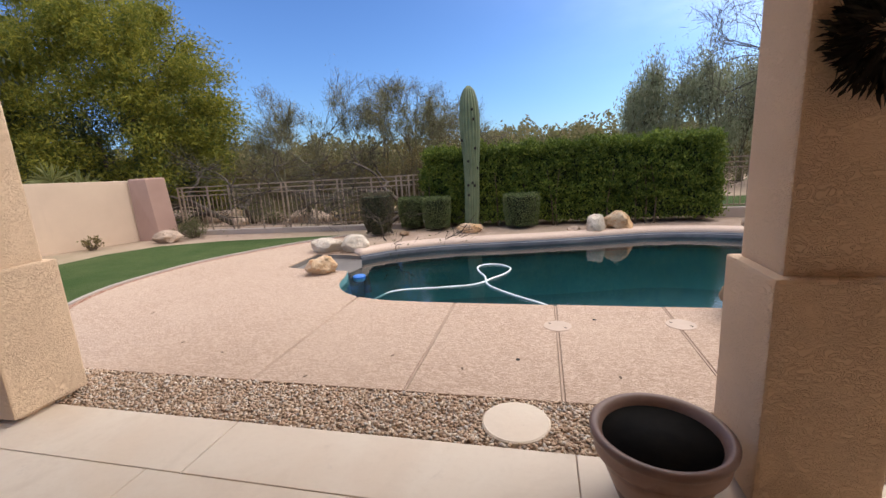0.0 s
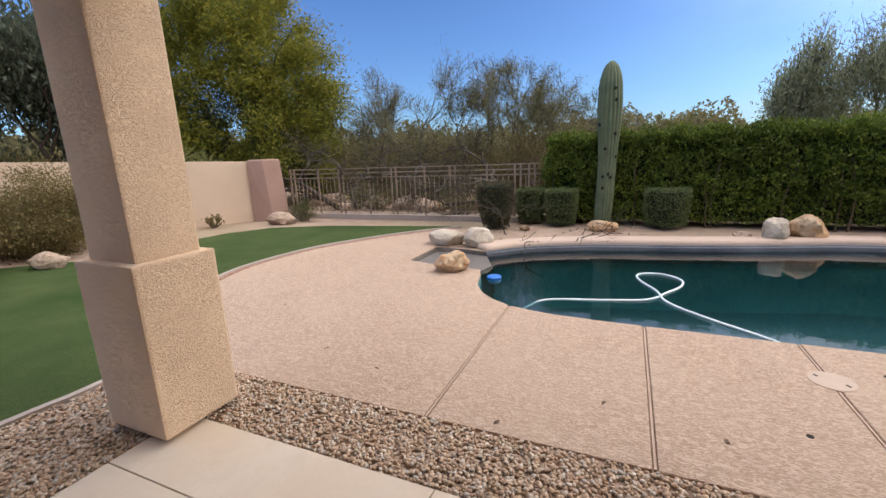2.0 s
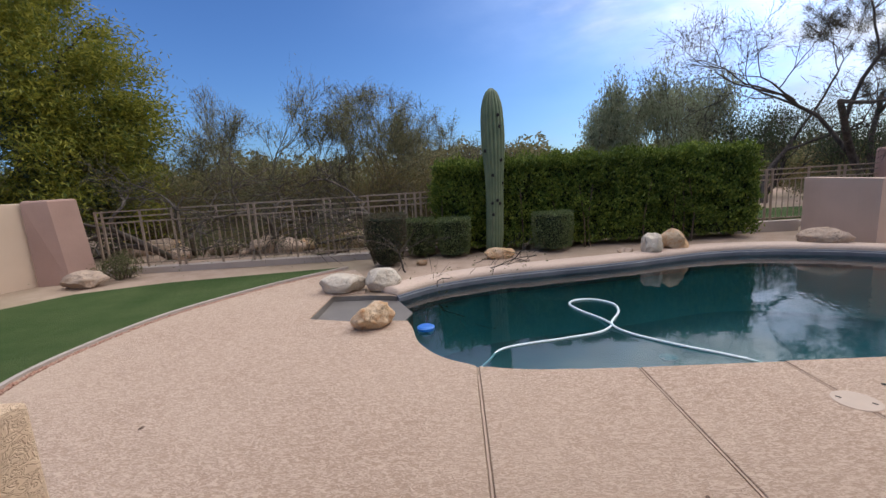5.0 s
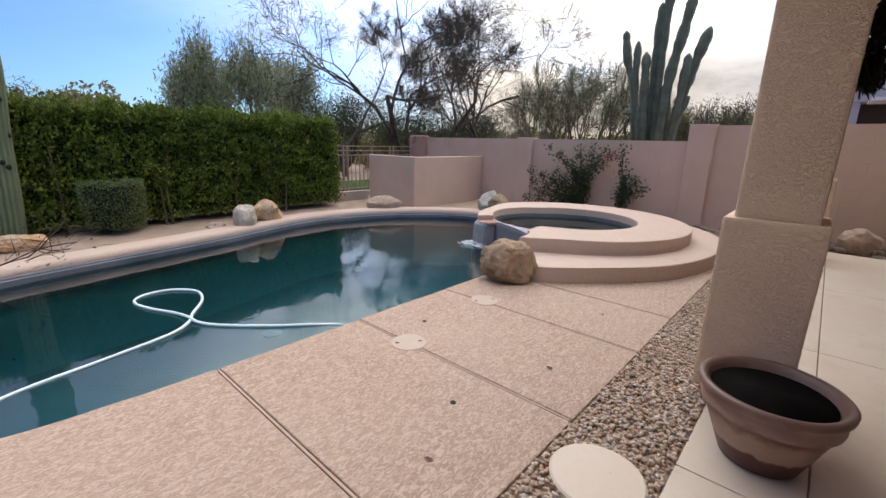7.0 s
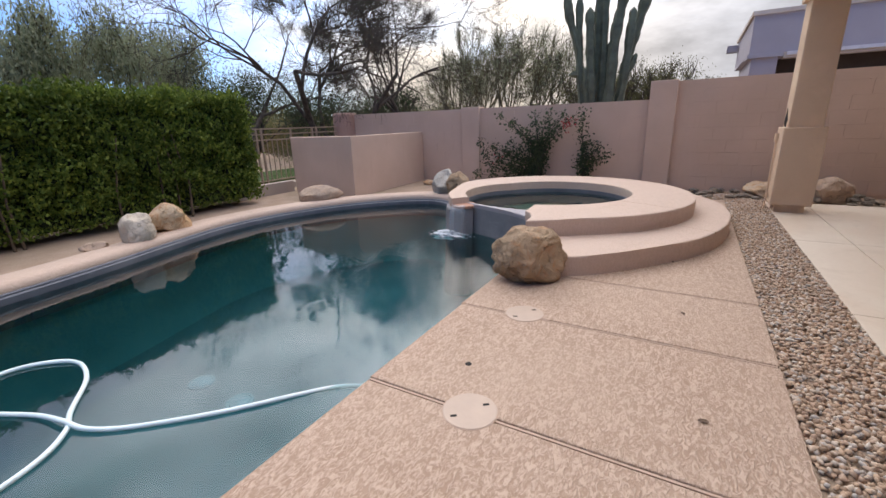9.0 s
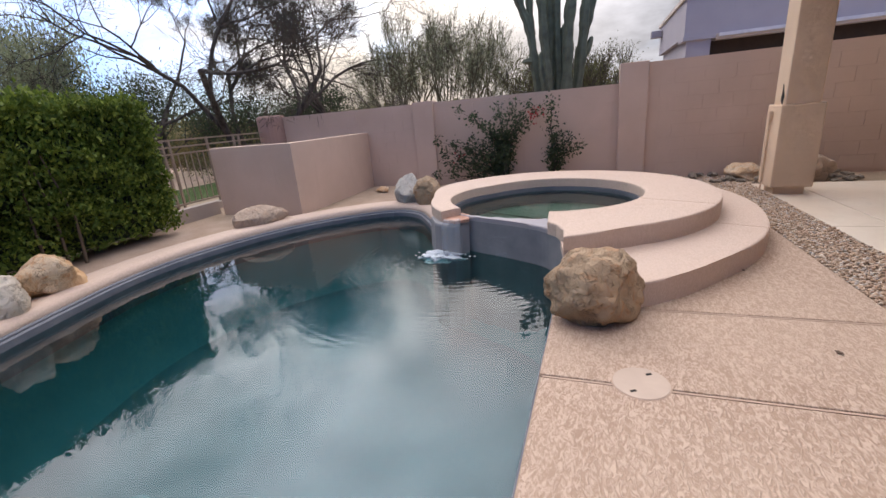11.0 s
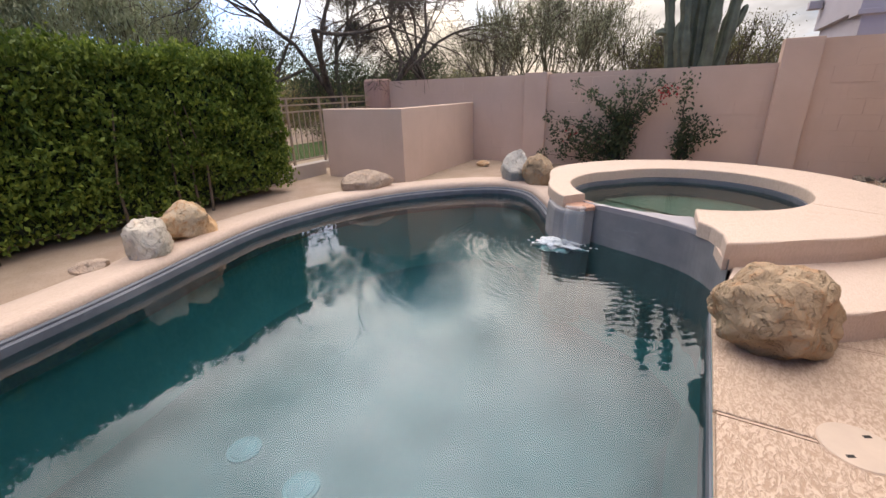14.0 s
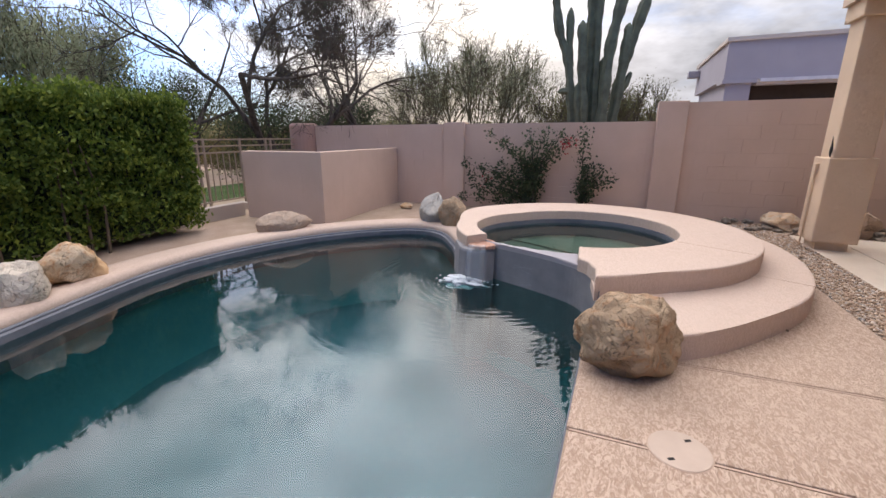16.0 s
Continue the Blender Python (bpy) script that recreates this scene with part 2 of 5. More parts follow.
IRON = mat_plain("tan_fence_paint", (0.27, 0.20, 0.145), 0.5, 0.0, 0.1)
SEAL = mat_plain("joint_sealant", (0.44, 0.31, 0.23), 0.8)
LIDM = mat_plain("lid_plastic", (0.46, 0.345, 0.265), 0.55, var=0.05)
HOLE = mat_plain("dark_hole", (0.015, 0.012, 0.01), 0.9)
HOSE = mat_plain("white_hose", (0.66, 0.78, 0.80), 0.4, var=0.05)
BLUE = mat_plain("blue_plastic", (0.02, 0.16, 0.55), 0.35, var=0.05)
DRAINM = mat_plain("stained_drain_plastic", (0.13, 0.30, 0.36), 0.5, var=0.2)
WHITE = mat_plain("white_plastic", (0.7, 0.72, 0.74), 0.4, var=0.05)
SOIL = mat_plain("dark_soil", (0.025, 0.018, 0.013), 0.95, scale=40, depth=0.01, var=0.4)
# near-black colour for the pot's inside, standing in for its shade
BOWL_SHADE = mat_plain("pot_inside_shade", (0.006, 0.005, 0.004), 0.95, scale=14, var=0.4)
for stuff in (SOIL, BOWL_SHADE):
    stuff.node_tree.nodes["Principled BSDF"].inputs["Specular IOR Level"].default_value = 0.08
BLACKM = mat_plain("black_metal", (0.02, 0.018, 0.018), 0.5)
BARK = mat_bark("dark_bark", (0.05, 0.04, 0.033), (0.11, 0.09, 0.075))
BARKG = mat_bark("greenish_bark", (0.09, 0.085, 0.05), (0.16, 0.14, 0.09))
BARKT = mat_bark("tan_twig", (0.09, 0.065, 0.045), (0.15, 0.11, 0.075))
ROCKW = mat_rock("white_rock", (0.70, 0.61, 0.50), (0.56, 0.47, 0.37), (0.60, 0.46, 0.34))
ROCKO = mat_rock("orange_rock", (0.66, 0.42, 0.23), (0.64, 0.49, 0.34), (0.58, 0.29, 0.13))
ROCKR = mat_rock("reddish_stone", (0.50, 0.26, 0.18), (0.58, 0.38, 0.28), (0.42, 0.18, 0.11))
ROCKB = mat_rock("brown_boulder", (0.29, 0.20, 0.125), (0.45, 0.32, 0.205), (0.42, 0.22, 0.11), (0.06, 0.045, 0.035))
ROCKP = mat_rock("pinkish_rock", (0.52, 0.385, 0.29), (0.43, 0.32, 0.24), (0.56, 0.39, 0.27))
ROCKG = mat_rock("grey_rock", (0.40, 0.375, 0.34), (0.46, 0.41, 0.35), (0.30, 0.30, 0.28))
L_BIG = mat_leaf("yellow_green_leaf", (0.10, 0.135, 0.025), (0.25, 0.245, 0.035), (0.40, 0.36, 0.055), 0.42)
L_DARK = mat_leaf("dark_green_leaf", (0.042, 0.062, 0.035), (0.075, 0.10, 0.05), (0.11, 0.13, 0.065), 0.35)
L_HAZE = mat_leaf("hazy_blue_green_leaf", (0.06, 0.08, 0.055), (0.11, 0.135, 0.09), (0.16, 0.17, 0.11), 0.45)
L_OLIVE = mat_leaf("olive_leaf", (0.09, 0.10, 0.042), (0.15, 0.15, 0.065), (0.20, 0.18, 0.09), 0.45)
L_WILLOW = mat_leaf("willowy_leaf", (0.23, 0.26, 0.15), (0.34, 0.37, 0.23), (0.42, 0.42, 0.28), 0.5)
L_PALE = mat_leaf("sparse_pale_leaf", (0.18, 0.19, 0.10), (0.29, 0.28, 0.14), (0.36, 0.32, 0.17), 0.45)
L_FAR = mat_leaf("far_olive_leaf", (0.12, 0.12, 0.05), (0.2, 0.18, 0.08), (0.27, 0.22, 0.11), 0.5)
L_HEDGE = mat_leaf("hedge_leaf", (0.06, 0.10, 0.016), (0.13, 0.18, 0.028), (0.25, 0.30, 0.05), 0.35)
L_BOX = mat_leaf("clipped_shrub_leaf", (0.09, 0.13, 0.045), (0.16, 0.20, 0.08), (0.24, 0.27, 0.12), 0.25)
L_RUST = mat_leaf("rusty_shrub_leaf", (0.075, 0.065, 0.04), (0.13, 0.10, 0.065), (0.11, 0.13, 0.06), 0.25)
L_TAN = mat_leaf("dry_shrub_leaf", (0.12, 0.09, 0.035), (0.22, 0.16, 0.065), (0.15, 0.15, 0.045), 0.3)
L_RED = mat_leaf("red_bract", (0.38, 0.03, 0.05), (0.45, 0.06, 0.06), None, 0.4)
L_YUC = mat_leaf("yucca_leaf", (0.2, 0.24, 0.08), (0.34, 0.34, 0.14), None, 0.3)


def mat_ground():
    m = M("desert_dirt", 0.95, spec=0.15).world_pos()
    big, mid, fine = m.noise(0.25, 5), m.noise(3, 5), m.noise(70, 3, 0.7)
    col = m.mix((0.36, 0.255, 0.19), (0.44, 0.325, 0.25), m.span(mid, 0.35, 0.65))
    col = m.mix(col, (0.25, 0.21, 0.13), m.span(big, 0.45, 0.65, 0, 0.6))
    col = m.mix(col, (0.2, 0.14, 0.10), m.span(m.voronoi(55), 0.0, 0.5, 0.45, 0.0))
    m.color(col)
    m.bump(fine, 0.008, 0.7)
    return m.m


def mat_turf():
    m = M("artificial_turf", 0.9, spec=0.1).world_pos()
    f, g = m.noise(120, 3, 0.7, 0.3), m.noise(1.2, 4)
    col = m.mix((0.042, 0.064, 0.02), (0.10, 0.135, 0.05), m.span(f, 0.35, 0.65))
    m.color(m.mix(col, (0.038, 0.072, 0.02), m.span(g, 0.35, 0.7)))
    m.bump(f, 0.015, 0.9)
    return m.m


def mat_pebble():
    m = M("river_pebble", 0.75, spec=0.3)
    r = m.island()
    m.color(m.ramp(r, [(0.0, (0.24, 0.16, 0.105)), (0.25, (0.50, 0.355, 0.24)), (0.5, (0.40, 0.265, 0.18)), (0.75, (0.58, 0.46, 0.345)), (0.9, (0.38, 0.34, 0.30)), (1.0, (0.68, 0.59, 0.49))]))
    return m.m


def mat_plaster(name, a, b, mark=0.35):
    m = M(name, 0.55, spec=0.4).world_pos()
    n, s = m.noise(1.4, 5, 0.6), m.noise(3, 5, 0.65, 0.2, (1, 1, 4))
    m.color(m.mix(m.mix(a, b, m.span(n, 0.35, 0.65)), (0.42, 0.44, 0.46), m.span(s, 0.6, 0.85, 0, mark)))
    m.bump(m.noise(40, 3), 0.002, 0.5)
    return m.m


def mat_water():
    m = bpy.data.materials.new("pool_water")
    m.use_nodes = True
    n, l = m.node_tree.nodes, m.node_tree.links
    n.clear()
    pos = n.new("ShaderNodeNewGeometry").outputs["Position"]
    small = n.new("ShaderNodeTexNoise")
    small.inputs["Scale"].default_value, small.inputs["Detail"].default_value = 5.5, 3.0
    wide = n.new("ShaderNodeTexNoise")
    wide.inputs["Scale"].default_value, wide.inputs["Detail"].default_value = 1.1, 2.0
    l.new(pos, small.inputs["Vector"])
    l.new(pos, wide.inputs["Vector"])
    dist = n.new("ShaderNodeVectorMath")
    dist.operation = "DISTANCE"
    dist.inputs[1].default_value = (3.2, 5.75, -0.1)
    l.new(pos, dist.inputs[0])
    wave = n.new("ShaderNodeTexWave")
    wave.wave_type, wave.rings_direction = "RINGS", "SPHERICAL"
    wave.inputs["Scale"].default_value, wave.inputs["Distortion"].default_value = 4.4, 3.0
    wave.inputs["Detail"].default_value = 2.0
    wave.inputs["Detail Scale"].default_value = 2.0
    sh = n.new("ShaderNodeMapping")
    sh.inputs["Location"].default_value = (-3.2, -5.75, 0.1)
    l.new(pos, sh.inputs["Vector"])
    l.new(sh.outputs[0], wave.inputs["Vector"])
    near = n.new("ShaderNodeMapRange")
    near.interpolation_type = "SMOOTHSTEP"
    near.inputs["From Min"].default_value, near.inputs["From Max"].default_value = 0.3, 2.9
    near.inputs["To Min"].default_value, near.inputs["To Max"].default_value = 1.0, 0.0
    l.new(dist.outputs["Value"], near.inputs["Value"])
    ring = n.new("ShaderNodeMath")
    ring.operation = "MULTIPLY"
    l.new(wave.outputs[0], ring.inputs[0])
    l.new(near.outputs[0], ring.inputs[1])
    chop = n.new("ShaderNodeTexNoise")
    chop.inputs["Scale"].default_value, chop.inputs["Detail"].default_value = 16.0, 2.0
    l.new(pos, chop.inputs["Vector"])
    chopped = n.new("ShaderNodeMath")
    chopped.operation = "MULTIPLY"
    l.new(chop.outputs[0], chopped.inputs[0])
    l.new(near.outputs[0], chopped.inputs[1])
    prev = None
    for h, depth in ((wide.outputs[0], 0.006), (small.outputs[0], 0.0012), (ring.outputs[0], 0.0007), (chopped.outputs[0], 0.0016)):
        u = n.new("ShaderNodeBump")
        u.inputs["Distance"].default_value = depth
        l.new(h, u.inputs["Height"])
        if prev is not None:
            l.new(prev, u.inputs["Normal"])
        prev = u.outputs[0]
    fr = n.new("ShaderNodeFresnel")
    fr.inputs["IOR"].default_value = 1.6
    l.new(prev, fr.inputs["Normal"])
    gl = n.new("ShaderNodeBsdfGlossy")
    gl.inputs["Roughness"].default_value = 0.02
    l.new(prev, gl.inputs["Normal"])
    tr = n.new("ShaderNodeBsdfTransparent")
    tr.inputs["Color"].default_value = (0.50, 0.78, 0.80, 1)
    mx = n.new("ShaderNodeMixShader")
    l.new(fr.outputs[0], mx.inputs[0])
    l.new(tr.outputs[0], mx.inputs[1])
    l.new(gl.outputs[0], mx.inputs[2])
    o = n.new("ShaderNodeOutputMaterial")
    l.new(mx.outputs[0], o.inputs[0])
    return m


def mat_clay():
    m = M("glazed_clay", 0.45, spec=0.5)
    sep = m.n.new("ShaderNodeSeparateXYZ")
    m.l.new(m.co, sep.inputs[0])
    n = m.noise(9, 5, 0.6, 0.5)
    w = m.n.new("ShaderNodeMath")
    w.operation = "MULTIPLY_ADD"
    m.l.new(n, w.inputs[0])
    w.inputs[1].default_value = 0.10
    m.l.new(sep.outputs["Z"], w.inputs[2])
    col = m.ramp(w.outputs[0], [(0.10, (0.085, 0.03, 0.02)), (0.155, (0.10, 0.035, 0.022)), (0.165, (0.36, 0.235, 0.175)), (0.25, (0.33, 0.21, 0.155)), (0.29, (0.15, 0.07, 0.045)), (0.33, (0.32, 0.20, 0.15)), (0.40, (0.17, 0.095, 0.07))])
    m.color(m.mix(col, (0.15, 0.10, 0.08), m.span(m.noise(5, 4), 0.5, 0.8, 0, 0.5)))
    m.bump(m.noise(30, 4), 0.002, 0.5)
    return m.m


GROUNDM, TURFM, PEB, WATER, CLAY = mat_ground(), mat_turf(), mat_pebble(), mat_water(), mat_clay()
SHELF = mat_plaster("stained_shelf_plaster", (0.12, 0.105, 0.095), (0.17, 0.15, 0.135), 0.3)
DAMM = mat_plaster("weathered_lavender_plaster", (0.16, 0.158, 0.172), (0.27, 0.258, 0.262), 0.5)
DAMC = mat_plaster("pale_dam_top", (0.27, 0.25, 0.265), (0.36, 0.32, 0.32), 0.4)
PLASTER = mat_plaster("blue_grey_plaster", (0.08, 0.088, 0.11), (0.145, 0.15, 0.17))
# floor tone darkened against the walls to offset the light level faces catch
FLOORP = mat_plaster("pool_floor_darkened_plaster", (0.065, 0.155, 0.18), (0.09, 0.195, 0.22), 0.05)
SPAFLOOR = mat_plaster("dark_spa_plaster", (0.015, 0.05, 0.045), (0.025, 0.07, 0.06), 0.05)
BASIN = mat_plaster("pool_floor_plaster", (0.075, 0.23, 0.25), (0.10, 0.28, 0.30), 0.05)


# ---- mesh helpers ----
def thing(name, loc, label, category, group=""):
    e = new(name)
    e.empty_display_size = 0.1
    e.location = loc
    return tagged(e, label, category, group)


def part(name, bm, material, parent=None, label="", smooth=False, kind=""):
    """bm is in world places; the part hangs under its thing."""
    me = bpy.data.meshes.new(name)
    if parent is not None:
        root = Vector(parent.location)
        if parent.parent:
            root = root + Vector(parent.parent.location)
        bmesh.ops.translate(bm, verts=bm.verts, vec=-root)
    bm.to_mesh(me)
    bm.free()
    me.materials.append(material)
    if smooth:
        me.polygons.foreach_set("use_smooth", [True] * len(me.polygons))
    ob = new(name, me)
    ob.parent = parent
    return tagged(ob, label, "", "", kind)


def solid(name, bm, material, label="", category="", kind="", smooth=False, at=(0, 0, 0)):
    """A top-level mesh, with its own origin."""
    bmesh.ops.translate(bm, verts=bm.verts, vec=-Vector(at))
    ob = part(name, bm, material, smooth=smooth)
    ob.location = at
    return tagged(ob, label, category, "", kind)


def cube(bm, lo, hi, bev=0.0):
    r = bmesh.ops.create_cube(bm, size=1)
    vs = r["verts"]
    for v in vs:
        v.co = Vector([(a + b) / 2 + c * (b - a) for a, b, c in zip(lo, hi, v.co)])
    if bev:
        es = list({e for v in vs for e in v.link_edges})
        bmesh.ops.bevel(bm, geom=es, offset=bev, segments=2, affect="EDGES", profile=0.6)
    return bm


def boxm(lo, hi, bev=0.0):
    return cube(bmesh.new(), lo, hi, bev)


def prism(pts, z0, z1, bev=0.0):
    bm = bmesh.new()
    vs = [bm.verts.new((x, y, z0)) for x, y in pts]
    f = bm.faces.new(vs)
    bm.normal_update()
    if f.normal.z > 0:
        f.normal_flip()
    r = bmesh.ops.extrude_face_region(bm, geom=[f])
    top = [g for g in r["geom"] if isinstance(g, bmesh.types.BMVert)]
    for v in top:
        v.co.z = z1
    if bev:
        tv = set(top)
        es = [e for e in bm.edges if e.verts[0] in tv and e.verts[1] in tv]
        bmesh.ops.bevel(bm, geom=es, offset=bev, segments=2, affect="EDGES", profile=0.5)
    bmesh.ops.recalc_face_normals(bm, faces=bm.faces)
    return bm


def smooth_line(pts, n=6, closed=False):
    """Catmull-Rom through the points."""
    P = [Vector((*p, 0)) if len(p) == 2 else Vector(p) for p in pts]
    out_, m = [], len(P)
    for i in range(m if closed else m - 1):
        if closed:
            a, b, c, d = P[i - 1], P[i], P[(i + 1) % m], P[(i + 2) % m]
        else:
            a, b, c, d = P[max(i - 1, 0)], P[i], P[i + 1], P[min(i + 2, m - 1)]
        for k in range(n):
            t = k / n
            out_.append(0.5 * ((2 * b) + (c - a) * t + (2 * a - 5 * b + 4 * c - d) * t * t + (3 * b - a - 3 * c + d) * t ** 3))
    if not closed:
        out_.append(P[-1])
    return out_


def sweep(path, profile, closed=False, bm=None):
    """Profile points (outward to the left, up) carried along a level path."""
    bm = bm or bmesh.new()
    rows, m = [], len(path)
    for i, p in enumerate(path):
        a, b = path[i - 1] if (i or closed) else p, path[(i + 1) % m] if (i < m - 1 or closed) else p
        d = (Vector(b) - Vector(a)).normalized()
        side = Vector((-d.y, d.x, 0))
        rows.append([bm.verts.new(Vector(p) + side * u + Vector((0, 0, w))) for u, w in profile])
    k = len(profile)
    for i in range(m if closed else m - 1):
        for j in range(k):
            bm.faces.new((rows[i][j], rows[(i + 1) % m][j], rows[(i + 1) % m][(j + 1) % k], rows[i][(j + 1) % k]))
    if not closed:
        bm.faces.new(rows[0][::-1])
        bm.faces.new(rows[-1])
    bmesh.ops.recalc_face_normals(bm, faces=bm.faces)
    return bm


def lathe(profile, n=40):
    bm = bmesh.new()
    rings = [[bm.verts.new((r * math.cos(2 * math.pi * i / n), r * math.sin(2 * math.pi * i / n), z)) for i in range(n)] for r, z in profile]
    for a, b in zip(rings, rings[1:]):
        for i in range(n):
            bm.faces.new((a[i], a[(i + 1) % n], b[(i + 1) % n], b[i]))
    bm.faces.new(rings[0][::-1])
    bm.faces.new(rings[-1])
    bmesh.ops.recalc_face_normals(bm, faces=bm.faces)
    return bm


def rock(size, seed, sub=4, flat=0.25, rough=0.16, cuts=7):
    """A boulder: a ball cut by planes and worn by noise, with its foot at z 0."""
    rng = random.Random(seed)
    bm = bmesh.new()
    bmesh.ops.create_icosphere(bm, subdivisions=sub, radius=1)
    planes = []
    for _ in range(cuts):
        n = Vector((rng.gauss(0, 1), rng.gauss(0, 1), rng.gauss(0.2, 0.8))).normalized()
        planes.append((n, rng.uniform(0.62, 0.86)))
    off = Vector((seed * 3.7, seed * 1.3, 0))
    for v in bm.verts:
        c = v.co.copy()
        for n, d in planes:
            e = c.dot(n) - d
            if e > 0:
                c -= n * e * 0.92
        k = 1 + rough * noise.noise(c * 1.6 + off) + rough * 0.5 * noise.noise(c * 4 + off) + rough * 0.25 * noise.noise(c * 9 + off)
        c *= k
        c.z = max(c.z, -1 + flat)
        v.co = c
    xs = [max(abs(v.co[i]) for v in bm.verts) for i in range(2)]
    lo, hi = min(v.co.z for v in bm.verts), max(v.co.z for v in bm.verts)
    for v in bm.verts:
        v.co = Vector((v.co.x / xs[0] * size[0] / 2, v.co.y / xs[1] * size[1] / 2, (v.co.z - lo) / (hi - lo) * size[2]))
    return bm


def put_rock(x, y, z, size, turn, material, seed, label, rough=0.16, cuts=7, name="rock", sub=4):
    bm = rock(size, seed, sub, 0.25, rough, cuts)
    ob = part(name, bm, material, smooth=True)
    ob.matrix_basis = pose(x, y, z, 0, 0, turn)
    return tagged(ob, label, "rock", "")


def raw_mesh(name, verts, faces, material, parent=None, smooth=False, kind=""):
    me = bpy.data.meshes.new(name)
    k = faces.shape[1]
    me.vertices.add(len(verts))
    me.vertices.foreach_set("co", np.asarray(verts, dtype=np.float32).ravel())
    me.loops.add(faces.size)
    me.loops.foreach_set("vertex_index", faces.astype(np.int32).ravel())
    me.polygons.add(len(faces))
    me.polygons.foreach_set("loop_start", np.arange(0, faces.size, k, dtype=np.int32))
    me.polygons.foreach_set("use_smooth", np.full(len(faces), smooth))
    me.update(calc_edges=True)
    me.materials.append(material)
    ob = new(name, me)
    ob.parent = parent
    return tagged(ob, kind=kind)


def leaves(name, centres, length, width, material, parent=None, rng=None, along=None, kind="", out_n=None):
    """One small folded blade a centre. along: the ways the blades point."""
    rng = rng or np.random.RandomState(1)
    c = np.asarray(centres, dtype=float)
    n = len(c)
    d = rng.normal(size=(n, 3)) if along is None else np.asarray(along) + rng.normal(size=(n, 3)) * 0.45
    d /= np.linalg.norm(d, axis=1)[:, None] + 1e-9
    s = np.cross(d, rng.normal(size=(n, 3)) if out_n is None else out_n + rng.normal(size=(n, 3)) * 0.6)
    s /= np.linalg.norm(s, axis=1)[:, None] + 1e-9
    L = (length * rng.uniform(0.6, 1.3, n))[:, None]
    W = (width * rng.uniform(0.7, 1.3, n))[:, None]
    up = np.cross(d, s)
    v = np.stack([c - d * L * 0.5, c + s * W * 0.5 + up * W * 0.15, c + d * L * 0.5, c - s * W * 0.5 + up * W * 0.15], axis=1).reshape(-1, 3)
    return raw_mesh(name, v, np.arange(4 * n).reshape(n, 4), material, parent, kind=kind)


def tubes(name, lines, material, parent=None, sides=5, kind=""):
    """lines: lists of (point, radius)."""
    vs, fs, base = [], [], 0
    for ln in lines:
        pts = np.array([p for p, r in ln], dtype=float)
        rad = np.array([r for p, r in ln], dtype=float)
        t = np.gradient(pts, axis=0)
        t /= np.linalg.norm(t, axis=1)[:, None] + 1e-9
        ref = np.array([0.31, 0.17, 0.93]) if abs(t[0][2]) < 0.8 else np.array([0.95, 0.2, 0.1])
        a = np.cross(t, ref)
        a /= np.linalg.norm(a, axis=1)[:, None] + 1e-9
        b = np.cross(t, a)
        ang = np.arange(sides) * 2 * math.pi / sides
        ring = pts[:, None, :] + rad[:, None, None] * (np.cos(ang)[None, :, None] * a[:, None, :] + np.sin(ang)[None, :, None] * b[:, None, :])
        m = len(pts)
        vs.append(ring.reshape(-1, 3))
        i = np.arange(m - 1)[:, None] * sides
        j = np.arange(sides)[None, :]
        j2 = (j + 1) % sides
        q = np.stack([i + j, i + j2, i + sides + j2, i + sides + j], axis=2).reshape(-1, 4) + base
        fs.append(q)
        base += m * sides
    return raw_mesh(name, np.concatenate(vs), np.concatenate(fs), material, parent, smooth=True, kind=kind)


def grow(rng, p, d, length, radius, level, lines, tips, spread=0.6, up=0.15, wander=0.22, kids=(3, 4), shrink=0.68, droop=0.0):
    """Limbs that fork and bend; the last two levels carry the leaves."""
    steps = 5
    pts = [(tuple(p), radius)]
    p, d = Vector(p), Vector(d).normalized()
    nodes = []
    for i in range(steps):
        d = (d + Vector((rng.gauss(0, wander), rng.gauss(0, wander), rng.gauss(0, wander) + up - droop * (3 - level))) * 0.6).normalized()
        p = p + d * length / steps
        r = radius * (1 - 0.42 * (i + 1) / steps)
        pts.append((tuple(p), r))
        nodes.append((p.copy(), d.copy(), r))
    lines.append(pts)
    if level <= 1:
        tips.extend((n[0], n[1], level) for n in nodes)
    if level == 0:
        return
    for k in range(rng.randint(*kids)):
        q, dd, r = nodes[min(steps - 1, max(1, int(rng.uniform(0.35, 1.0) * steps)))] if k else nodes[-1]
        side = Vector((rng.gauss(0, 1), rng.gauss(0, 1), rng.gauss(0, 0.6)))
        side = (side - dd * side.dot(dd)).normalized()
        nd = (dd + side * rng.uniform(spread * 0.6, spread * 1.4)).normalized()
        grow(rng, q, nd, length * shrink * rng.uniform(0.8, 1.15), r * 0.72, level - 1, lines, tips, spread, up, wander, kids, shrink, droop)


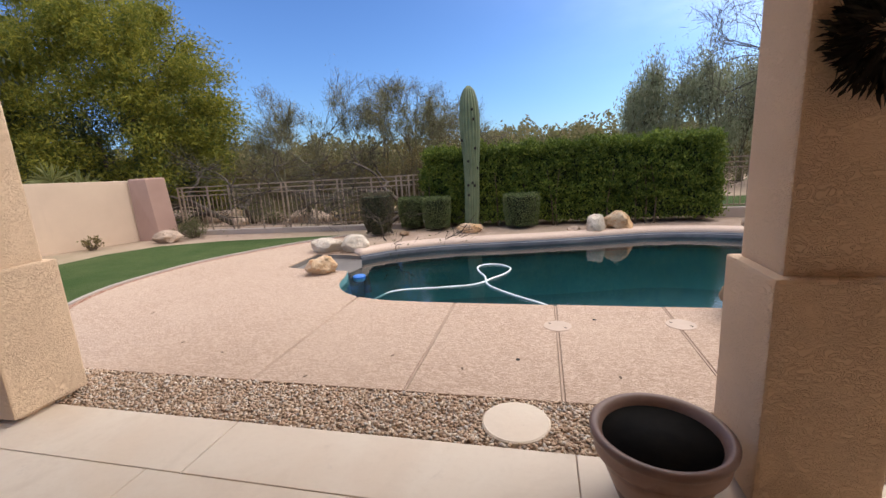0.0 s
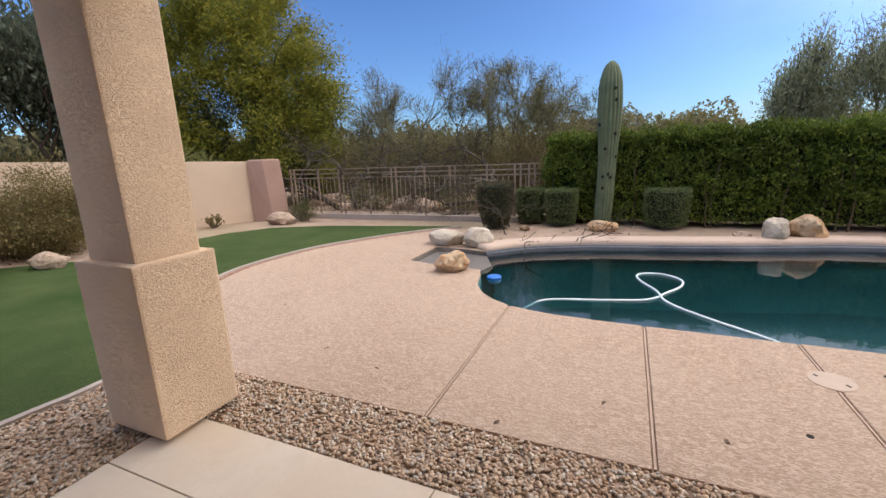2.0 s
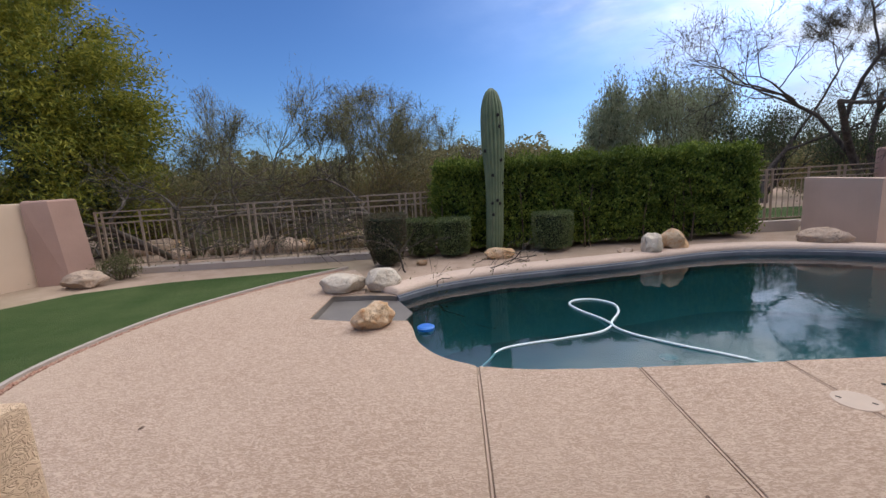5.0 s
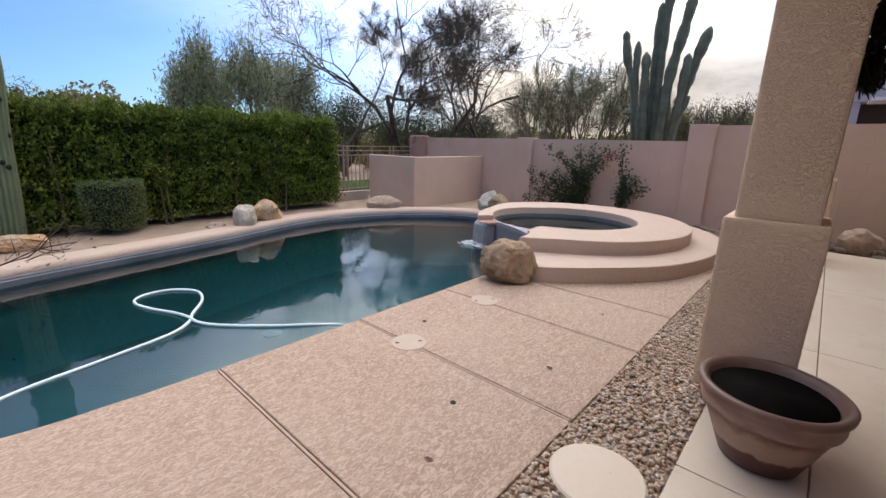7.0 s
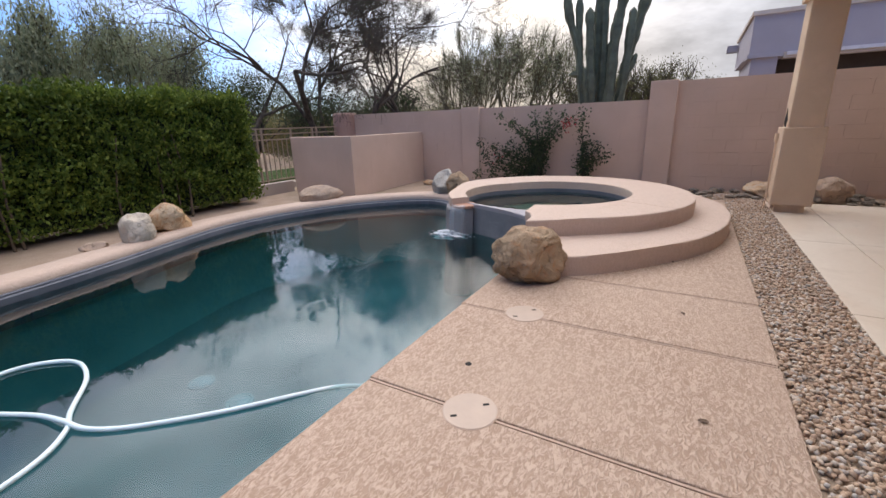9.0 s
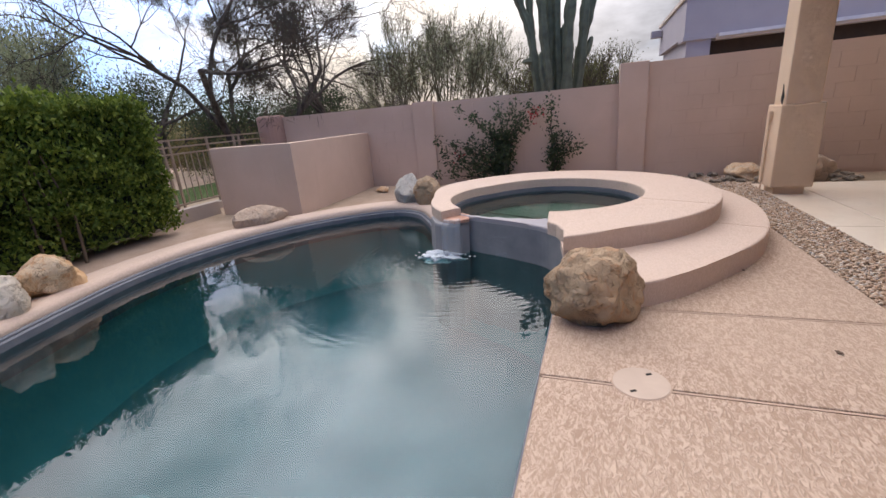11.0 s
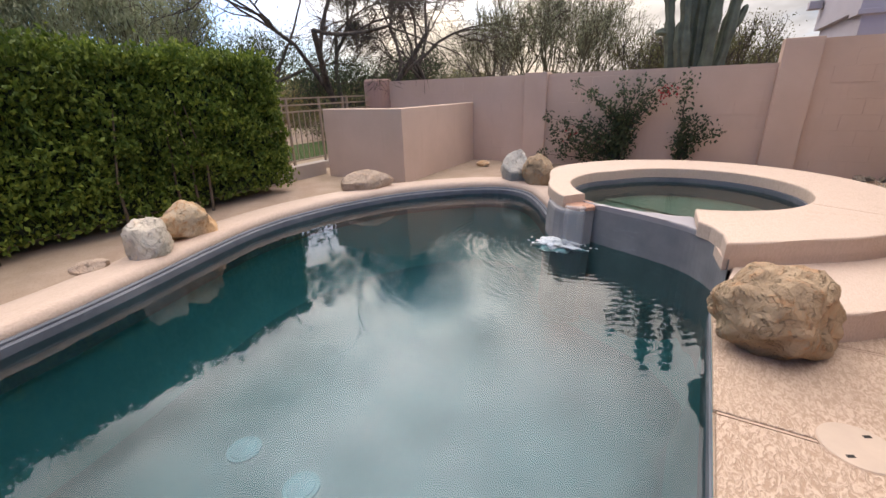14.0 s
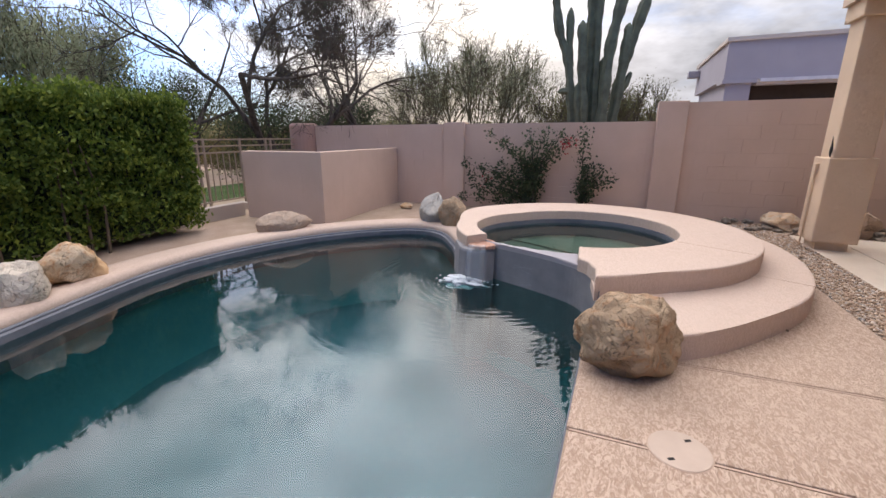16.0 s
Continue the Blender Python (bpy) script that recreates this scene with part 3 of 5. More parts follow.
def tree(x, y, height, seed, label, bark, leaf, n_leaf, lsize=(0.06, 0.02), stems=3, lean=0.35, level=4, fat=0.11, spread=0.6, up=0.15, wander=0.22, kids=(3, 4), scatter=0.16, droop=0.0, name="tree", wide=1.0, category="tree", hang=0.0, fork=0.33, z0=0.0, twigs=0):
    rng, nr = random.Random(seed), np.random.RandomState(seed)
    t = thing(name, (x, y, z0), label, category)
    lines, tips = [], []
    for s in range(stems):
        a = 2 * math.pi * (s + rng.uniform(0, 0.6)) / stems
        d = Vector((math.cos(a) * lean, math.sin(a) * lean, 1))
        grow(rng, Vector((math.cos(a) * fat * 0.5, math.sin(a) * fat * 0.5, -0.05)), d, fork * 3, fat * rng.uniform(0.7, 1), level, lines, tips, spread, up, wander, kids, 0.68, droop)
    top = max(p[0][2] for ln in lines for p in ln)
    k = height / top
    kx = k * wide
    lines = [[((p[0] * kx, p[1] * kx, p[2] * k), max(r, 0.006)) for p, r in ln] for ln in lines]
    tubes("trunk", lines, bark, t, 5)
    if twigs:
        idx = nr.randint(0, len(tips), twigs)
        P = np.array([(q.x * kx, q.y * kx, q.z * k) for q, _, _ in tips])[idx]
        D = np.array([tuple(q) for _, q, _ in tips])[idx] + nr.normal(size=(twigs, 3)) * 0.5
        D /= np.linalg.norm(D, axis=1)[:, None]
        leaves("twig", P + D * 0.11 + nr.normal(size=P.shape) * scatter * 0.6, 0.34, 0.009, bark, t, nr, along=D * 3, kind="stuff")
    if n_leaf:
        idx = nr.randint(0, len(tips), n_leaf)
        P = np.array([(q.x * kx, q.y * kx, q.z * k) for q, _, _ in tips])[idx]
        D = np.array([tuple(q) for _, q, _ in tips])[idx]
        P = P + nr.normal(size=P.shape) * scatter
        if hang:
            P[:, 2] -= np.abs(nr.exponential(hang, n_leaf))
            D = D * 0.2 + np.array([0, 0, -1.0])
        leaves("crown", P, lsize[0], lsize[1], leaf, t, nr, along=D)
    return t


def shrub(x, y, size, seed, label, leaf, n, lsize=(0.05, 0.025), name="shrub", z0=0.0, stems=BARKT):
    """A loose bush: arching stems with leaves round them."""
    rng, nr = random.Random(seed), np.random.RandomState(seed)
    t = thing(name, (x, y, z0), label, "bush")
    lines, P, D = [], [], []
    for s in range(max(14, int(26 * size[0] / 1.5))):
        a, r = rng.uniform(0, 2 * math.pi), math.sqrt(rng.random())
        h = size[2] * rng.uniform(0.6, 1.05) * math.sqrt(max(0.12, 1 - 0.75 * r * r))
        ex, ey = math.cos(a) * r * size[0] / 2, math.sin(a) * r * size[1] / 2
        ln = []
        for k in range(6):
            u = k / 5
            p = Vector((ex * (0.25 + 0.75 * u ** 0.8), ey * (0.25 + 0.75 * u ** 0.8), h * math.sin(u * 1.45) / math.sin(1.45)))
            p += Vector((rng.gauss(0, 0.03), rng.gauss(0, 0.03), rng.gauss(0, 0.02))) * size[0]
            p.z = max(p.z, -0.03)
            ln.append((tuple(p), 0.012 * (1.1 - u)))
            if k:
                P.append(p)
        lines.append(ln)
    tubes("stem", lines, stems, t, 4)
    P = np.array([tuple(p) for p in P])
    c = P[nr.randint(0, len(P), n)] + nr.normal(size=(n, 3)) * np.array([size[0], size[1], size[2]]) * 0.075
    c[:, 2] = np.maximum(c[:, 2], 0.01)
    leaves("foliage", c, lsize[0], lsize[1], leaf, t, nr)
    return t


# ---- the plan ----
POOL_N = [(3.42, 5.78), (3.75, 6.2), (4.25, 6.5), (4.7, 6.85), (4.82, 7.3), (4.5, 7.85), (3.95, 8.35), (3.3, 8.68), (2.6, 8.86), (1.95, 8.86), (1.3, 8.7), (0.65, 8.5), (0.0, 8.34), (-0.9, 8.17), (-1.8, 7.97), (-2.6, 7.62), (-3.12, 7.14)]
POOL_SW = [(-2.86, 6.08), (-2.77, 5.82), (-2.68, 5.46), (-2.46, 5.12), (-2.14, 4.91), (-1.77, 4.81), (-1.35, 4.775)]
SPA = Vector((4.15, 4.98))
pool_n = [(p.x, p.y) for p in smooth_line(POOL_N, 5)]
pool_sw = [(p.x, p.y) for p in smooth_line(POOL_SW, 4)]
notch = [(-3.5, 7.24), (-4.02, 7.26), (-4.02, 6.3), (-3.5, 6.15), (-3.15, 6.12)]
pool_e = [(1.75, 4.76), (2.1, 4.76), (2.42, 4.66), (2.62, 4.7), (2.8, 4.8), (3.0, 4.97), (3.16, 5.2), (3.27, 5.45), (3.42, 5.72)]
outline = pool_n + notch + pool_sw + pool_e

# ground, with the pool cut out of it
bm = bmesh.new()
ring = [bm.verts.new((x, y, -0.02)) for x, y in [(-700, -700), (700, -700), (700, 700), (-700, 700)]]
inner = [bm.verts.new((x, y, -0.02)) for x, y in outline]
es = [bm.edges.new((r[i], r[(i + 1) % len(r)])) for r in (ring, inner) for i in range(len(r))]
bmesh.ops.triangle_fill(bm, use_beauty=True, edges=es)
for f in bm.faces:
    if f.normal.z < 0:
        f.normal_flip()
solid("ground", bm, GROUNDM, kind="structure")

# pool basin and water
bm = bmesh.new()
top = [bm.verts.new((x, y, -0.02)) for x, y in outline]
rings = [top]
for z, k in ((-0.7, 0.985), (-1.05, 0.95), (-1.22, 0.9), (-1.32, 0.83), (-1.355, 0.75)):
    rings.append([bm.verts.new((0.9 + (x - 0.9) * k, 6.5 + (y - 6.5) * k, z)) for x, y in outline])
for a, low in zip(rings, rings[1:]):
    for i in range(len(top)):
        bm.faces.new((a[i], a[(i + 1) % len(top)], low[(i + 1) % len(top)], low[i]))
bmesh.ops.triangulate(bm, faces=[bm.faces.new(rings[-1])])
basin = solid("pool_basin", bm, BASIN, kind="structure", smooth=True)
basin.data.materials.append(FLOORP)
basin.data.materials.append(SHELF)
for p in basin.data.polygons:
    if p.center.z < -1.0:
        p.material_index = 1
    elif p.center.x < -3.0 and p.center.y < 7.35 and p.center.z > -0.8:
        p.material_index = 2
bm = bmesh.new()
bm.faces.new([bm.verts.new((x, y, -0.10)) for x, y in outline])
bm.normal_update()
for f in bm.faces:
    if f.normal.z < 0:
        f.normal_flip()
bmesh.ops.triangulate(bm, faces=bm.faces)
solid("water", bm, WATER, kind="structure")
solid("beach_shelf", prism([(-3.1, 7.13), (-3.5, 7.23), (-4.01, 7.25), (-4.01, 6.31), (-3.5, 6.16), (-2.96, 6.14), (-2.86, 6.6)], -0.6, -0.085), SHELF, kind="structure")

# far coping: rounded lip over a banded wall
lip = [(0.0, -0.02), (0.02, 0.035), (0.06, 0.055), (0.14, 0.06), (0.30, 0.05), (0.42, 0.035), (0.46, 0.0), (0.46, -0.08), (0.04, -0.08)]
far_path = [Vector((x, y, 0)) for x, y in pool_n][::-1]
solid("coping", sweep(far_path, [(u, w + 0.01) for u, w in lip]), COPE, kind="structure", smooth=True)
for nm, u0, z1, z0 in (("waterline_band", -0.045, -0.035, -0.30), ("upper_band", -0.02, -0.012, -0.034)):
    solid(nm, sweep(far_path, [(u0, z0), (u0, z1 - 0.01), (u0 + 0.012, z1), (0.08, z1), (0.08, z0)]), PLASTER, kind="structure", smooth=False)

# deck in panels, split at its joints
JX = [-2.16, -0.945, 0.112, 1.133, 1.957]
deck = thing("deck", (0, 0, 0), "", "")
deck["kind"] = "structure"
arc = smooth_line([(-4.15, 2.96), (-5.0, 3.45), (-5.68, 4.15), (-6.05, 4.95), (-6.1, 5.7), (-5.93, 6.6), (-5.5, 7.45), (-4.95, 8.2), (-4.35, 8.85)], 4)
left = [(p.x, p.y) for p in arc] + [(-4.1, 8.9), (-3.7, 8.1), (-3.6, 7.36), (-4.02, 7.26), (-4.02, 6.3), (-3.5, 6.15), (-3.15, 6.12)]
left += [p for p in pool_sw if p[0] < JX[0] - 0.02] + [(JX[0] - 0.013, 4.905), (JX[0] - 0.013, 2.96)]
part("panel", prism(left, -0.1, 0.0, 0.006), DECK, deck)
second = [(JX[0] + 0.013, 2.96), (JX[0] + 0.013, 4.9)] + [p for p in pool_sw if p[0] > JX[0] + 0.02] + [(JX[1] - 0.013, 4.768), (JX[1] - 0.013, 2.96)]
part("panel", prism(second, -0.1, 0.0, 0.006), DECK, deck)
for a, b in zip(JX[1:4], JX[2:]):
    yb = 4.755
    part("panel", prism([(a + 0.013, 2.96), (a + 0.013, 4.763), (b - 0.013, yb), (b - 0.013, 2.96)], -0.1, 0.0, 0.006), DECK, deck)
part("panel", prism([(JX[4] + 0.013, 2.96), (JX[4] + 0.013, 4.75), (2.45, 4.66), (4.0, 4.6), (4.9, 6.4), (6.3, 6.3), (6.5, 4.0), (5.9, 2.96)], -0.1, 0.0, 0.006), DECK, deck)
for x in JX:
    part("joint_strip", boxm((x - 0.006, 2.97, -0.09), (x + 0.006, 4.75, -0.003)), SEAL, deck)
bm = prism([(-1.3, 4.74), (-1.3, 4.785), (2.15, 4.768), (2.41, 4.69), (2.41, 4.6), (2.0, 4.70)], -0.34, -0.03)
solid("near_pool_band", bm, PLASTER, kind="structure")

# patio slab, gravel bed, turf, edging
patio = thing("patio", (0, 0, 0), "", "")
patio["kind"] = "structure"
for y0, y1, xs in ((-3.0, 0.20, (-3.55, -2.10, 0.15, 2.05, 3.95, 6.2)), (0.206, 2.027, (-3.55, -2.10, 0.15, 2.05, 3.95, 6.2)), (2.033, 2.48, (-3.55, -1.88, 0.15, 2.05, 3.95, 6.2))):
    for a, b in zip(xs, xs[1:]):
        part("panel", prism([(a + 0.003, y0), (b - 0.003, y0), (b - 0.003, y1), (a + 0.003, y1)], -0.1, 0.0, 0.004), SLAB, patio)
solid("gravel_bed", prism([(-4.35, -3), (-3.55, -3), (-3.55, 2.475), (7.0, 2.475), (7.0, 3.9), (6.4, 4.1), (5.9, 2.955), (-4.2, 2.955), (-4.42, 2.6)], -0.1, -0.022), GROUNDM, kind="structure")
turf_in = smooth_line([(-4.55, -3.0), (-4.55, 1.5), (-4.5, 2.4), (-4.6, 2.85), (-5.1, 3.4), (-5.8, 4.1), (-6.18, 4.95), (-6.22, 5.72), (-6.05, 6.68), (-5.6, 7.56), (-5.05, 8.34), (-4.3, 9.12)], 4)
turf = [(p.x, p.y) for p in turf_in] + [(-5.9, 8.86), (-7.3, 8.62), (-8.5, 8.1), (-9.0, 7.3), (-9.1, 6.0), (-9.2, 4.85), (-10.4, 3.8), (-12, 2.8), (-12, -3)]
solid("turf", prism(turf, -0.05, 0.012), TURFM, kind="structure")
solid("turf_edging", sweep([p for p in turf_in], [(0.012, -0.05), (0.012, 0.022), (-0.04, 0.022), (-0.04, -0.05)]), CURB, kind="structure")


# ---- columns and patio roof ----
def column(x, y, hx, hy, z0, z1, inset):
    t = thing("column", (x, y, 0), "square stucco column on a wider plinth at the patio edge", "column", "patio columns")

    def block(nm, inset, za, zb, bev):
        part(nm, boxm((x - hx + inset, y - hy + inset, za), (x + hx - inset, y + hy - inset, zb), bev), COLUMN, t)

    block("footing", 0.06, -0.1, z0 + 0.02, 0.005)
    block("plinth", 0.0, z0, z1, 0.016)
    block("shaft", inset, z1 - 0.008, 2.5, 0.014)
    block("capital", 0.0, 2.45, 2.62, 0.014)
    return t


CX, CY = 5.585, 2.315
column(-3.605, 2.455, 0.25, 0.235, 0.035, 1.014, 0.052)
colB = column(1.01, 2.36, 0.2125, 0.2125, 0.09, 1.043, 0.042)
colC = copy_thing(colB, pose(CX, CY, 0))
bm = boxm((CX + 0.01, CY + 0.213, 0.86), (CX + 0.09, CY + 0.25, 0.97), 0.006)
part("junction_box", bm, COLUMN, colC, "painted conduit box")
conduit = tubes("conduit", [[((0.05, 0.23, 0.0), 0.011), ((0.05, 0.23, 0.4), 0.011), ((0.05, 0.23, 0.87), 0.011)]], COLUMN, colC, 8)
hook = tubes("hook", [[((-0.14, 0.19, 1.05), 0.006), ((-0.15, 0.2, 1.09), 0.014), ((-0.145, 0.195, 1.13), 0.018), ((-0.155, 0.2, 1.18), 0.01), ((-0.135, 0.2, 1.27), 0.003)]], BLACKM, colC, 6)
tagged(hook, "small black metal hook")
solid("roof_beam", boxm((-3.9, 2.148, 2.62), (5.8, 2.57, 3.0)), HOUSEP, kind="structure")
solid("ceiling", boxm((-3.9, -2.0, 2.9), (5.8, 2.143, 3.05)), HOUSEP, kind="structure")
# plain unseen house wall behind, placed by how dark the patio gets
solid("wall_unseen", boxm((-3.9, -2.2, -0.05), (6.9, -2.003, 3.05)), HOUSEP, kind="structure")
# two end walls added out of view to keep light off the patio
solid("wall_unseen", boxm((-4.1, -2.0, -0.05), (-3.9, 1.0, 3.05)), HOUSEP, kind="structure")
solid("wall_unseen", boxm((6.5, -2.0, -0.05), (6.7, 0.1, 3.05)), HOUSEP, kind="structure")

# ---- spa ----
def arc_pts(r, a0, a1, n, c=SPA):
    return [(c.x + r * math.cos(radians(a0 + (a1 - a0) * i / n)), c.y + r * math.sin(radians(a0 + (a1 - a0) * i / n))) for i in range(n + 1)]


spa = thing("spa", (SPA.x, SPA.y, 0), "raised round spa with a spillway into the pool", "spa")
A0, A1 = -176.0, 132.0
DAMLINE = [(p.x, p.y) for p in smooth_line([(3.40, 5.86), (3.30, 5.72), (3.18, 5.46), (3.06, 5.2), (2.91, 4.95), (2.74, 4.81), (2.58, 4.735), (2.38, 4.70)], 5)]


def rim_outer(grow=0.0):
    pts = []
    for k in range(71):
        t = -172.0 + (133.0 + 172.0) * k / 70
        r = 1.62 + 0.16 * max(0.0, min(1.0, (-150 - t) / 22)) ** 1.5
        u = max(0.0, min(1.0, (t - 62) / 38))
        r -= 0.26 * u * u * (3 - 2 * u)
        pts.append((SPA.x + (r + grow) * math.cos(radians(t)), SPA.y + (r + grow) * math.sin(radians(t))))
    return pts


def inner_r(t):
    t = t % 360
    if t < 55 or t > 184:
        return 0.95
    return float(np.interp(t, (55, 76, 100, 132, 142, 155, 168, 184), (0.95, 1.06, 1.13, 1.13, 1.06, 1.0, 0.97, 0.95)))


def inner(t0, t1, n, grow=0.0):
    return [(SPA.x + (inner_r(t) + grow) * math.cos(radians(t)), SPA.y + (inner_r(t) + grow) * math.sin(radians(t))) for t in [t0 + (t1 - t0) * k / n for k in range(n + 1)]]


cut = [(3.2, 4.915), (2.83, 4.89), (2.74, 4.81), (2.58, 4.745)]
part("rim", prism(rim_outer() + [(3.33, 5.88)] + inner(132, A0, 60) + cut, 0.225, 0.335, 0.014), COPE, spa)
part("riser", prism(rim_outer(-0.004)[:44] + arc_pts(1.45, 5, -172, 40), 0.15, 0.2245), COPE, spa)
part("wall", prism(rim_outer(-0.02)[3:44] + arc_pts(1.25, 20, 60, 8) + rim_outer(-0.02)[54:] + inner(130, -172, 60, 0.02), -0.9, 0.15 + 0.072), PLASTER, spa)
dam_in = inner(184, 133, 20)
part("dam", prism(DAMLINE + [(2.46, 4.69), (3.0, 4.76)] + dam_in, -0.9, 0.223, 0.004), DAMM, spa)
top_line = [p for p in DAMLINE if p[1] > 4.88]
part("dam_cap", prism([(x, y) for x, y in top_line] + [(3.2, 4.905)] + dam_in[1:], 0.2235, 0.268, 0.016), DAMC, spa, "pale rounded top of the spa dam")
bm = prism([(3.41, 5.80), (3.27, 5.70), (3.2, 5.75), (3.16, 5.82), (3.14, 5.90), (3.17, 5.98), (3.22, 6.05), (3.36, 6.13), (3.5, 6.2), (3.6, 6.0)], -0.9, 0.222, 0.03)
for v in bm.verts:
    if v.co.z < 0:
        v.co.x -= 0.07
        v.co.y += 0.03
part("spill_pier", bm, DAMM, spa, "stained rough plaster under the spill stone")
part("liner", sweep([Vector((x, y, 0)) for x, y in inner(0, 354, 60, 0.025)], [(0.02, -0.8), (0.02, 0.14), (0.045, 0.15), (0.045, 0.222), (-0.01, 0.222), (-0.01, -0.8)], closed=True), PLASTER, spa)
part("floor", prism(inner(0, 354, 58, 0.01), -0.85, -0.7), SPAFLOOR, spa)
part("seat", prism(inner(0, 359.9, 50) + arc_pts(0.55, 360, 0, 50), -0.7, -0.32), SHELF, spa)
bm = bmesh.new()
bm.faces.new([bm.verts.new((x, y, 0.175)) for x, y in inner(0, 354, 58, -0.01)])
part("water", bm, WATER, spa)
curve = smooth_line([(1.9, 4.4), (2.05, 4.12), (2.4, 3.76), (2.99, 3.31), (3.68, 3.07), (4.45, 3.02), (5.2, 3.2), (5.85, 3.7), (6.15, 4.5)], 6)
step = prism([(p.x, p.y) for p in curve] + arc_pts(1.5, -5, -168, 40) + [(2.4, 4.672), (2.1, 4.72), (1.95, 4.72)], -0.05, 0.168, 0.014)
part("step", step, COPE, spa)
for r0, r1, z in ((0.97, 1.60, 0.3352), (1.64, 2.0, 0.1682)):
    bm = boxm((r0, -0.004, z - 0.02), (r1, 0.004, z + 0.0008))
    bmesh.ops.transform(bm, verts=bm.verts, matrix=pose(SPA.x, SPA.y, 0, 0, 0, -116))
    part("joint", bm, SEAL, spa, "thin brown joint across the coping")
part("spill_stone", prism([(3.14, 5.80), (3.24, 5.69), (3.42, 5.74), (3.5, 5.86), (3.38, 5.97), (3.2, 5.95)], 0.223, 0.258, 0.012), ROCKR, spa, "flat reddish spill stone")
fallm = M("falling_water", 0.15, spec=0.6)
fallm.color((0.42, 0.45, 0.47)).bump(fallm.noise(30, 3, 0.6, 0.2, (1, 1, 0.08)), 0.01)
fallm.b.inputs["Alpha"].default_value = 0.38
bm = bmesh.new()
rows = [[bm.verts.new((3.165 - u - 0.03 * v + 0.012 * math.sin(v * 9 + u * 40), 5.755 + 0.17 * v, z)) for v in (0, 0.2, 0.4, 0.6, 0.8, 1.0)] for u, z in ((0.0, 0.268), (0.02, 0.255), (0.05, 0.19), (0.07, 0.05), (0.08, -0.1))]
for p, q in zip(rows, rows[1:]):
    for k in range(5):
        bm.faces.new((p[k], p[k + 1], q[k + 1], q[k]))
part("waterfall", bm, fallm.m, spa, "thin sheet of falling water")
foamm = M("foam", 0.5)
foamm.color((0.6, 0.65, 0.68)).bump(foamm.noise(40, 4), 0.02)
foamm.b.inputs["Alpha"].default_value = 0.9
rng = random.Random(5)
bm = bmesh.new()
bmesh.ops.create_icosphere(bm, subdivisions=4, radius=1.0)
for v in bm.verts:
    k = 1 + 0.55 * noise.noise(v.co * 2.2) + 0.35 * noise.noise(v.co * 7)
    v.co = Vector((3.10 + v.co.x * 0.13 * k, 5.96 + v.co.y * 0.20 * k, -0.11 + max(v.co.z, -0.2) * 0.055 * k))
part("foam", bm, foamm.m, spa, "white foam where the water lands", smooth=True)
bm = bmesh.new()
for k in range(60):
    u, r = rng.uniform(0, 6.28), 0.1 + abs(rng.gauss(0, 0.07))
    bmesh.ops.create_icosphere(bm, subdivisions=1, radius=rng.uniform(0.003, 0.011), matrix=Matrix.Translation((3.14 + r * math.cos(u) * 0.9, 5.96 + r * math.sin(u) * 1.5, -0.1)) @ Matrix.Diagonal((1.5, 1.5, 0.4, 1)))
part("bubbles", bm, foamm.m, spa, "small floating bubbles", smooth=True, kind="stuff")


# ---- walls ----
def yard_wall(name, x, ya, yb, za, zb, thick, material):
    bm = boxm((x + 0.02, ya, -0.1), (x + thick, yb, 1.0))
    for v in bm.verts:
        if v.co.z > 0.5:
            v.co.z = za if v.co.y < (ya + yb) / 2 else zb
    return solid(name, bm, material, kind="structure")


wall_low = yard_wall("wall_low", 7.0, 3.9, 10.9, 1.50, 1.50, 0.2, WALLM)
wall_high = yard_wall("wall_high", 7.0, -8.0, 3.85, 1.82, 1.77, 0.2, WALLM)
solid("wall_pier", boxm((6.93, 3.77, -0.05), (7.24, 4.18, 1.79), 0.01), WALLM, kind="structure")
solid("wall_pier", boxm((6.95, 7.35, -0.05), (7.22, 7.75, 1.53), 0.01), WALLM, kind="structure")
bm = prism([(4.58, 10.3), (4.5, 8.68), (7.0, 8.78), (7.0, 8.93), (4.66, 8.84), (4.73, 10.3)], -0.05, 1.06, 0.01)
solid("screen_wall", bm, WALLM, kind="structure")
solid("pink_pillar", prism(arc_pts(0.29, 0, 350, 24, Vector((7.0, 11.05))), -0.05, 1.55, 0.05), PINK, kind="structure", smooth=False)
bm = prism([(-9.95, 8.95), (-9.6, 9.1), (-9.42, 9.5), (-9.8, 9.65), (-10.15, 9.4)], -0.05, 1.54, 0.04)
for v in bm.verts:
    if v.co.z < 0.5 and v.co.x > -9.8:
        v.co.x += 0.14
solid("pink_pillar", bm, PINK, kind="structure")
bm = prism([(-10.0, 9.0), (-12.2, 4.6), (-14.7, -3.0), (-14.9, -3.0), (-12.4, 4.7), (-10.15, 9.25)], -0.05, 1.5, 0.01)
for v in bm.verts:
    if v.co.z > 0.5 and v.co.y < 6:
        v.co.z = 1.68
solid("wall_west", bm, WALLW, kind="structure")

